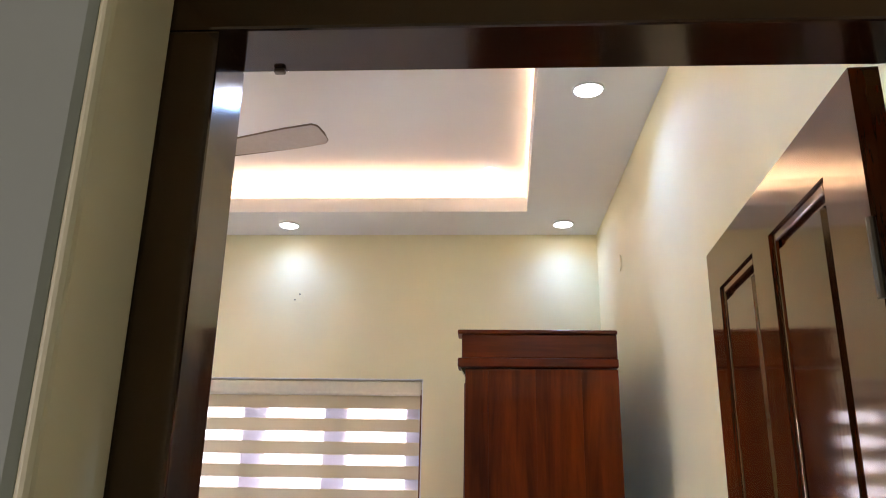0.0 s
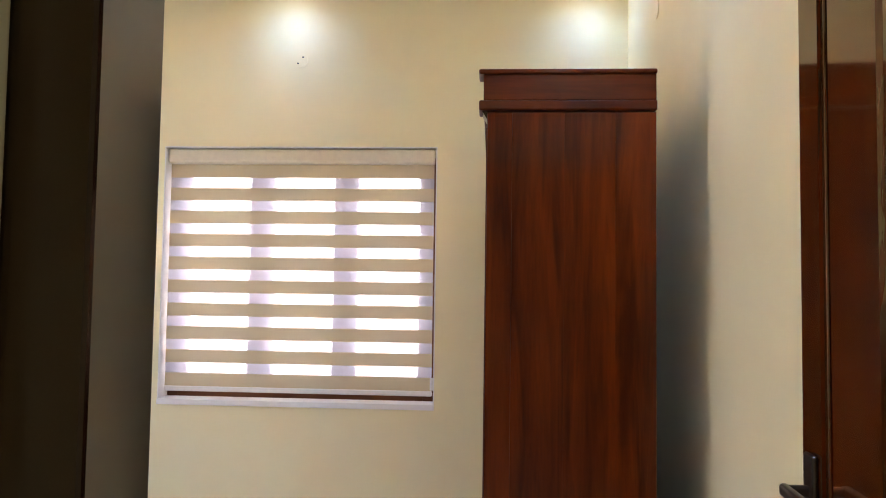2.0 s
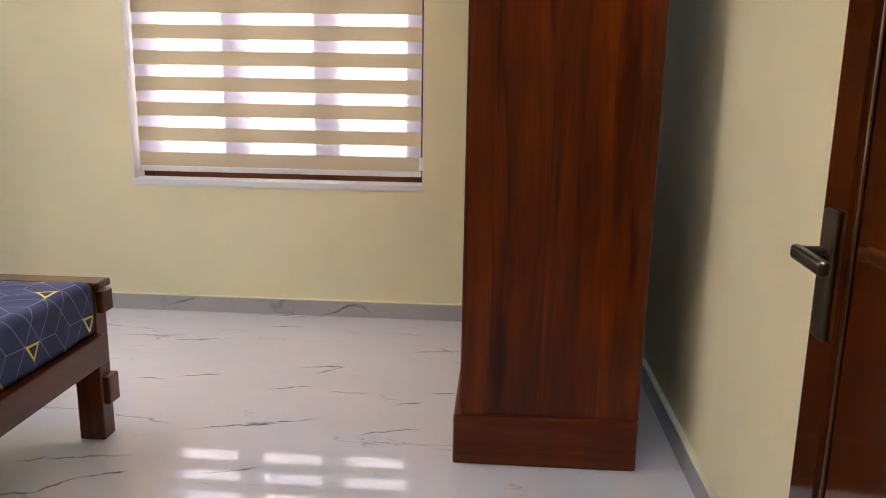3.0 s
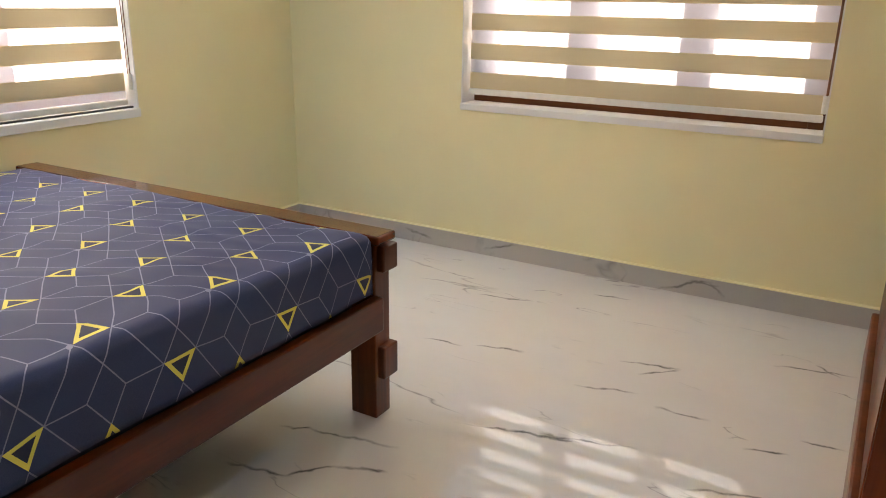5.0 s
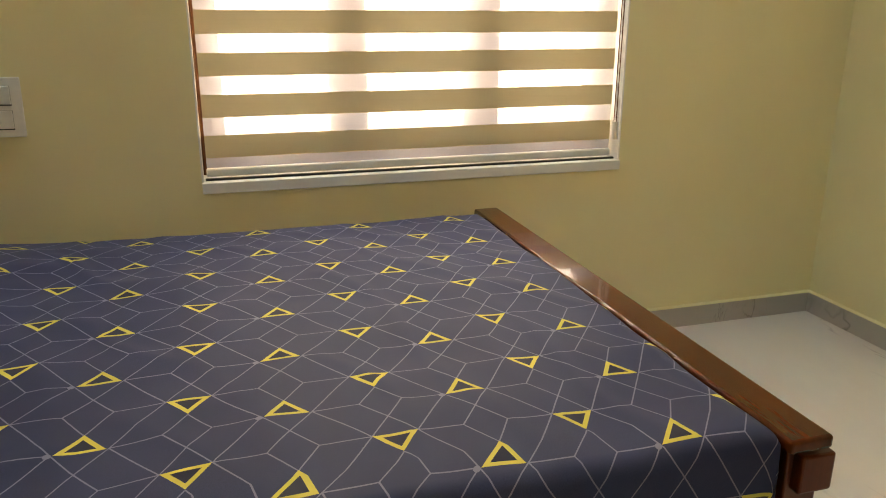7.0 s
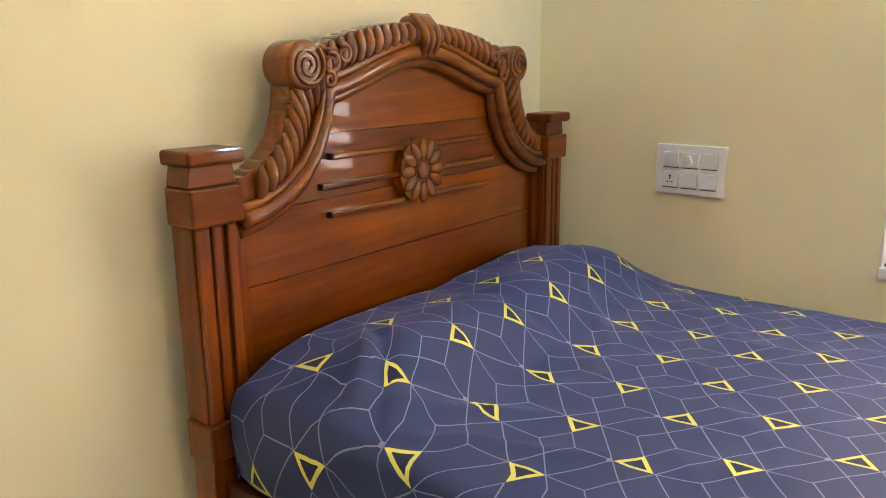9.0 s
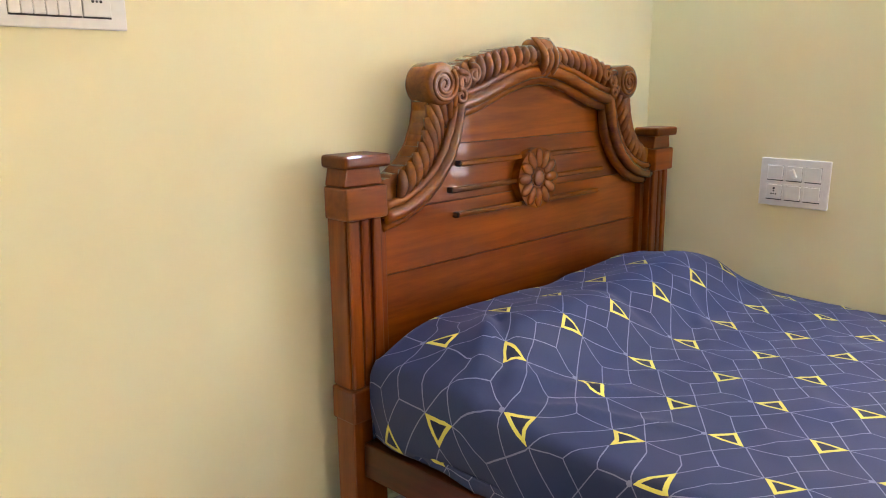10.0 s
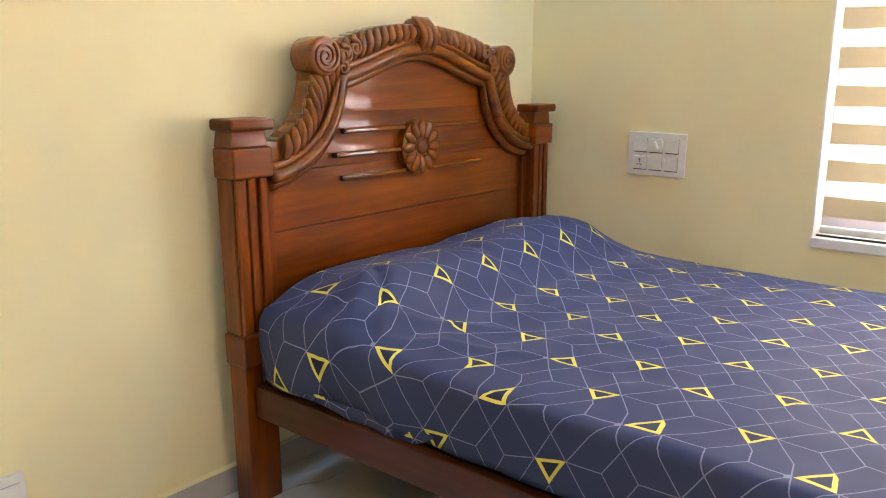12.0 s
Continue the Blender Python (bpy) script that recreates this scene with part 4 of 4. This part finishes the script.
def bedsheet():
    bm = bmesh.new()
    uvl = bm.loops.layers.uv.new("UVMap")
    R = 0.028                 # rounding of the edge
    drop = 0.172
    # a profile across: distance from the middle of the top to the hem
    nx, ny = 120, 150
    arc = R * math.pi / 2

    def across(s, lo, hi):
        """s runs in metres over the cloth; returns place and how far it has gone down."""
        if s < lo + R:
            d = lo + R - s
            if d < arc:
                a = d / R
                return lo + R - R * math.sin(a), R - R * math.cos(a)
            return lo, R + (d - arc)
        if s > hi - R:
            d = s - (hi - R)
            if d < arc:
                a = d / R
                return hi - R + R * math.sin(a), R - R * math.cos(a)
            return hi, R + (d - arc)
        return s, 0.0
    ext = arc + drop - R - R
    su = [MX0 - ext + (MX1 - MX0 + 2 * ext) * i / nx for i in range(nx + 1)]
    sv = [MY0 - ext + (MY1 - MY0 + 2 * ext) * j / ny for j in range(ny + 1)]
    grid = []
    for u in su:
        row = []
        for v in sv:
            x, dx = across(u, MX0, MX1)
            y, dy = across(v, MY0, MY1)
            down = min(max(dx, dy) + 0.25 * min(dx, dy), drop)
            cx, cy = min(max(x, MX0 + R), MX1 - R), min(max(y, MY0 + R), MY1 - R)
            lift = sheet_top(cx, cy) * max(0.0, 1 - down / drop)
            z = MT - down + lift
            # folds near the hem on the open sides, bulge of the cloth over the pillow end
            k = min(1.0, down / drop)
            if dx > dy and x > 1:
                x += (0.0025 + 0.010 * math.exp(-((y - 0.3) / 0.4) ** 2)) * k * math.sin(y * 23 + 1.7 * math.sin(y * 7)) + (0.034 * math.exp(-((y - 0.42) / 0.25) ** 2) * math.sin(math.pi * k))
            row.append(bm.verts.new((x, y, z)))
        grid.append(row)
    # the printed pattern follows the length of the cloth over the pillows
    ref = max(j for j in range(ny + 1) if sv[j] < 0.95)
    vv = [list(sv) for _ in range(nx + 1)]
    for i in range(nx + 1):
        for j in range(ref - 1, -1, -1):
            vv[i][j] = vv[i][j + 1] - (grid[i][j].co - grid[i][j + 1].co).length
    for i in range(nx):
        for j in range(ny):
            f = bm.faces.new((grid[i][j], grid[i + 1][j], grid[i + 1][j + 1], grid[i][j + 1]))
            f.smooth = True
            for lp, (a, b) in zip(f.loops, ((i, j), (i + 1, j), (i + 1, j + 1), (i, j + 1))):
                pu, pv = pull(sv[b])
                far = 0.026 * min(1.0, max(0.0, (1.25 - su[a]) / 0.4)) * min(1.0, max(0.3, (sv[b] - 0.9) / 0.4))
                side = min(1.0, max(0.0, (su[a] - MX1 + 0.10) / 0.10))
                lp[uvl].uv = (su[a] - 0.022 * side - pu, vv[a][b] - pv + 0.032 * side - far)
    ob = part("bedsheet", bm, M_SHEET, None, "", True)
    sol = ob.modifiers.new("thickness", "SOLIDIFY")
    sol.thickness, sol.offset = 0.003, -1
    SET[0] = Matrix()
    return tagged(ob, "navy blue printed bedsheet with yellow triangles over the mattress", "bedsheet")


bedsheet()
# loose wrinkled hem of the sheet, caught over the rail near the head
SET[0] = SLIDE
bm = bmesh.new()
rows = []
for i in range(61):
    y = 0.19 + 0.62 * i / 60
    fade = math.sin(math.pi * i / 60) ** 0.6
    cols = []
    for k in range(8):
        f = k / 7
        fold = math.sin(y * 61 + 2.1 * math.sin(y * 17) + f * 1.3)
        cols.append(bm.verts.new((MX1 - 0.004 + 0.012 * fade + 0.009 * fold * f * fade, y + 0.012 * f * math.sin(y * 40), 0.424 - (0.055 + 0.030 * math.sin(y * 9 + 1)) * f * fade + 0.006 * fold * f)))
    rows.append(cols)
for a, b in zip(rows, rows[1:]):
    for k in range(7):
        f = bm.faces.new((a[k], b[k], b[k + 1], a[k + 1]))
hl = bm.loops.layers.uv.new("UVMap")
for f in bm.faces:
    for lp in f.loops:
        lp[hl].uv = (1.92 - lp.vert.co.z, lp.vert.co.y)
SHEET = bpy.data.objects["bedsheet"]
ORIG[SHEET.name] = Vector()
hem = part("hem", bm, M_SHEET, SHEET, "crumpled loose hem", True)
hs = hem.modifiers.new("thickness", "SOLIDIFY")
hs.thickness = 0.003
SET[0] = Matrix()


# ---- lamps ----
def downlight():
    d = thing("downlight", (0, 0, 0), "round recessed LED downlight in the ceiling, switched on", "downlight", "ceiling downlights")
    bm = bmesh.new()
    pts = [(0.052, -0.004), (0.054, -0.008), (0.059, -0.006), (0.062, 0.0), (0.052, 0.0)]
    n = 40
    rings = [[bm.verts.new((r * math.cos(2 * math.pi * k / n), r * math.sin(2 * math.pi * k / n), z)) for r, z in pts] for k in range(n)]
    for k in range(n):
        a, b = rings[k], rings[(k + 1) % n]
        for q in range(len(pts)):
            bm.faces.new((a[q], b[q], b[(q + 1) % len(pts)], a[(q + 1) % len(pts)]))
    part("rim", bm, M_WHITE, d, smooth=True)
    part("lens", cyl(bmesh.new(), (0, 0, -0.006), (0, 0, -0.001), 0.0525, 40), M_LENS, d, "glowing cool white lens")
    return d


# last five: unseen, added at mirrored places, watts set to light bed and walls
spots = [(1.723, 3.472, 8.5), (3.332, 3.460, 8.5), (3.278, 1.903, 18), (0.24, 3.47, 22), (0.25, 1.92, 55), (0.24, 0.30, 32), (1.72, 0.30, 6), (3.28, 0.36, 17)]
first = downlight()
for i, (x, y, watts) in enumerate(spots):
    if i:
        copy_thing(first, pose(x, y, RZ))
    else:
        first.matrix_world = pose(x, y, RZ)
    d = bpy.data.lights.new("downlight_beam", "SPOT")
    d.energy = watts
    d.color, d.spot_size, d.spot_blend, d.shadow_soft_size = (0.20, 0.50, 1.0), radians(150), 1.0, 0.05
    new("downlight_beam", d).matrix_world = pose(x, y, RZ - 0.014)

# small round fitting on the tray ceiling
bm = bmesh.new()
cyl(bm, (2.911, 3.150, TOP - 0.045), (2.911, 3.150, TOP), 0.034, 24, 0.036)
single("ceiling_spot", bm, M_SPOT, "small round glowing spot on the tray ceiling", "spotlight", smooth=False)


# ---- ceiling fan ----
def fan(cx, cy):
    f = thing("ceiling_fan", (cx, cy, TOP), "champagne coloured three-bladed ceiling fan on a short rod", "ceiling fan")
    part("canopy", cyl(bmesh.new(), (cx, cy, TOP - 0.06), (cx, cy, TOP), 0.05, 24, 0.065), M_FAN, f, smooth=False)
    part("rod", cyl(bmesh.new(), (cx, cy, TOP - 0.26), (cx, cy, TOP - 0.06), 0.011, 14), M_FAN, f)
    bm = bmesh.new()
    cyl(bm, (cx, cy, 2.80), (cx, cy, 2.91), 0.105, 36, 0.075)
    es = [e for e in bm.edges if len(e.link_faces) == 2 and e.calc_face_angle(0) > 0.8]
    bmesh.ops.bevel(bm, geom=es, offset=0.02, segments=4, profile=0.5, affect="EDGES")
    part("motor", bm, M_FAN, f, smooth=True)
    for k in range(3):
        a = radians(-18 + 120 * k)
        bm = bmesh.new()
        top, bot = [], []
        outline = [(0.14, -0.050), (0.45, -0.062), (0.585, -0.060), (0.605, -0.045), (0.610, 0.0), (0.605, 0.042), (0.585, 0.058), (0.45, 0.060), (0.14, 0.045)]
        tw = Euler((radians(-14), 0, 0)).to_matrix()
        rot = Euler((0, 0, a)).to_matrix()
        for dz, lst in ((0.0, bot), (0.006, top)):
            for x, y in outline:
                lst.append(bm.verts.new(Vector((cx, cy, 2.835)) + rot @ (tw @ Vector((x, y, dz + 0.006 * (1 - (y / 0.062) ** 2))))))
        bm.faces.new(bot[::-1])
        bm.faces.new(top)
        for q in range(len(outline)):
            w = (q + 1) % len(outline)
            bm.faces.new((bot[q], bot[w], top[w], top[q]))
        b = part("blade", bm, M_FAN, f)
        rim = [Vector((cx, cy, 2.838)) + rot @ (tw @ Vector((x, y, 0.002))) for x, y in outline]
        part("rim", tube(bmesh.new(), rim, 0.0042, 6), M_RIM, b, "darker rolled edge")
        bm = bmesh.new()
        bmesh.ops.create_cube(bm, size=1, matrix=Matrix.Translation((cx, cy, 2.845)) @ rot.to_4x4() @ Matrix.LocRotScale((0.13, 0, 0), None, (0.12, 0.035, 0.008)))
        part("blade_arm", bm, M_FAN, b)


fan(1.66, 2.18)

# round junction cover high on the window wall
bm = bmesh.new()
cyl(bm, (1.757, RY - 0.006, 2.578), (1.757, RY, 2.578), 0.042, 32)
jc = single("junction_cover", bm, M_WALL, "small round cream junction cover high on the wall", "cover plate")
for dx, dz in ((-0.012, -0.016), (0.016, 0.018)):
    part("screw", cyl(bmesh.new(), (1.757 + dx, RY - 0.0075, 2.578 + dz), (1.757 + dx, RY - 0.005, 2.578 + dz), 0.005, 10), M_BLACK, jc)
jc2 = single("junction_cover", cyl(bmesh.new(), (RX - 0.006, 2.93, 2.578), (RX, 2.93, 2.578), 0.042, 32), M_WALL, "small round cream junction cover high on the wall", "cover plate")


# ---- switch plates ----
def plate_parts(name, label, m, w, h, mods):
    """A plate on the plane y = 0 facing -y, middle at the origin. mods: (x, z, width, height, kind)."""
    p = thing(name, (0, 0, 0), label, "switch plate")
    part("plate", box(bmesh.new(), -w / 2, w / 2, -0.012, 0.0, -h / 2, h / 2, 0.003, 2), M_WHITE, p)
    for x, z, mw, mh, kind in mods:
        k = part("rocker" if kind != "socket" else "socket", box(bmesh.new(), x - mw / 2, x + mw / 2, -0.0165, -0.0115, z - mh / 2, z + mh / 2, 0.0015, 1), M_WHITE, p)
        part("shadow_gap", mk(x - mw / 2 - 0.0006, x + mw / 2 + 0.0006, -0.0126, -0.0116, z - mh / 2 - 0.0036, z + mh / 2 + 0.0005), M_BLACK, p)
        if kind == "socket":
            for dx, dz, r in ((0, 0.012, 0.0042), (0, 0.003, 0.003), (-0.008, -0.008, 0.003), (0.008, -0.008, 0.003), (0, -0.008, 0.0025)):
                part("hole", cyl(bmesh.new(), (x + dx, -0.0172, z + dz), (x + dx, -0.016, z + dz), r, 10), M_BLACK, k)
        if kind == "up":
            bm = bmesh.new()
            box(bm, -0.008, 0.008, -0.013, 0.0, -0.016, 0.016, 0.003, 2)
            bm.transform(Matrix.Translation((x, -0.017, z)) @ Euler((0, radians(-24), 0)).to_matrix().to_4x4())
            part("knob", bm, M_WHITE, k)
    p.matrix_world = m
    return p


six = [(x, z, 0.054, 0.052, k) for (x, z, k) in ((-0.066, 0.035, ""), (0, 0.035, "up"), (0.066, 0.035, ""), (-0.066, -0.035, "socket"), (0, -0.035, ""), (0.066, -0.035, ""))]
plate_parts("switch_plate", "white six-module switch plate with a fan regulator on the wall", pose(0.0, 0.604, 0.963, 0, 0.8, 90), 0.243, 0.172, six)
row = [(-0.082 + 0.0225 * i, 0.0, 0.0215, 0.075, "") for i in range(6)] + [(0.072, 0.0, 0.055, 0.075, "socket")]
plate_parts("switch_plate", "white wide switch plate with six switches and a socket", pose(2.255, 0.0, 1.502, 0, 0, 180), 0.265, 0.125, row)
plate_parts("switch_plate", "white low socket plate on the wall beside the bed", pose(2.314, 0.0, 0.261, 0, 0, 180), 0.15, 0.11, [(-0.032, 0, 0.055, 0.06, "socket"), (0.032, 0, 0.055, 0.06, "")])
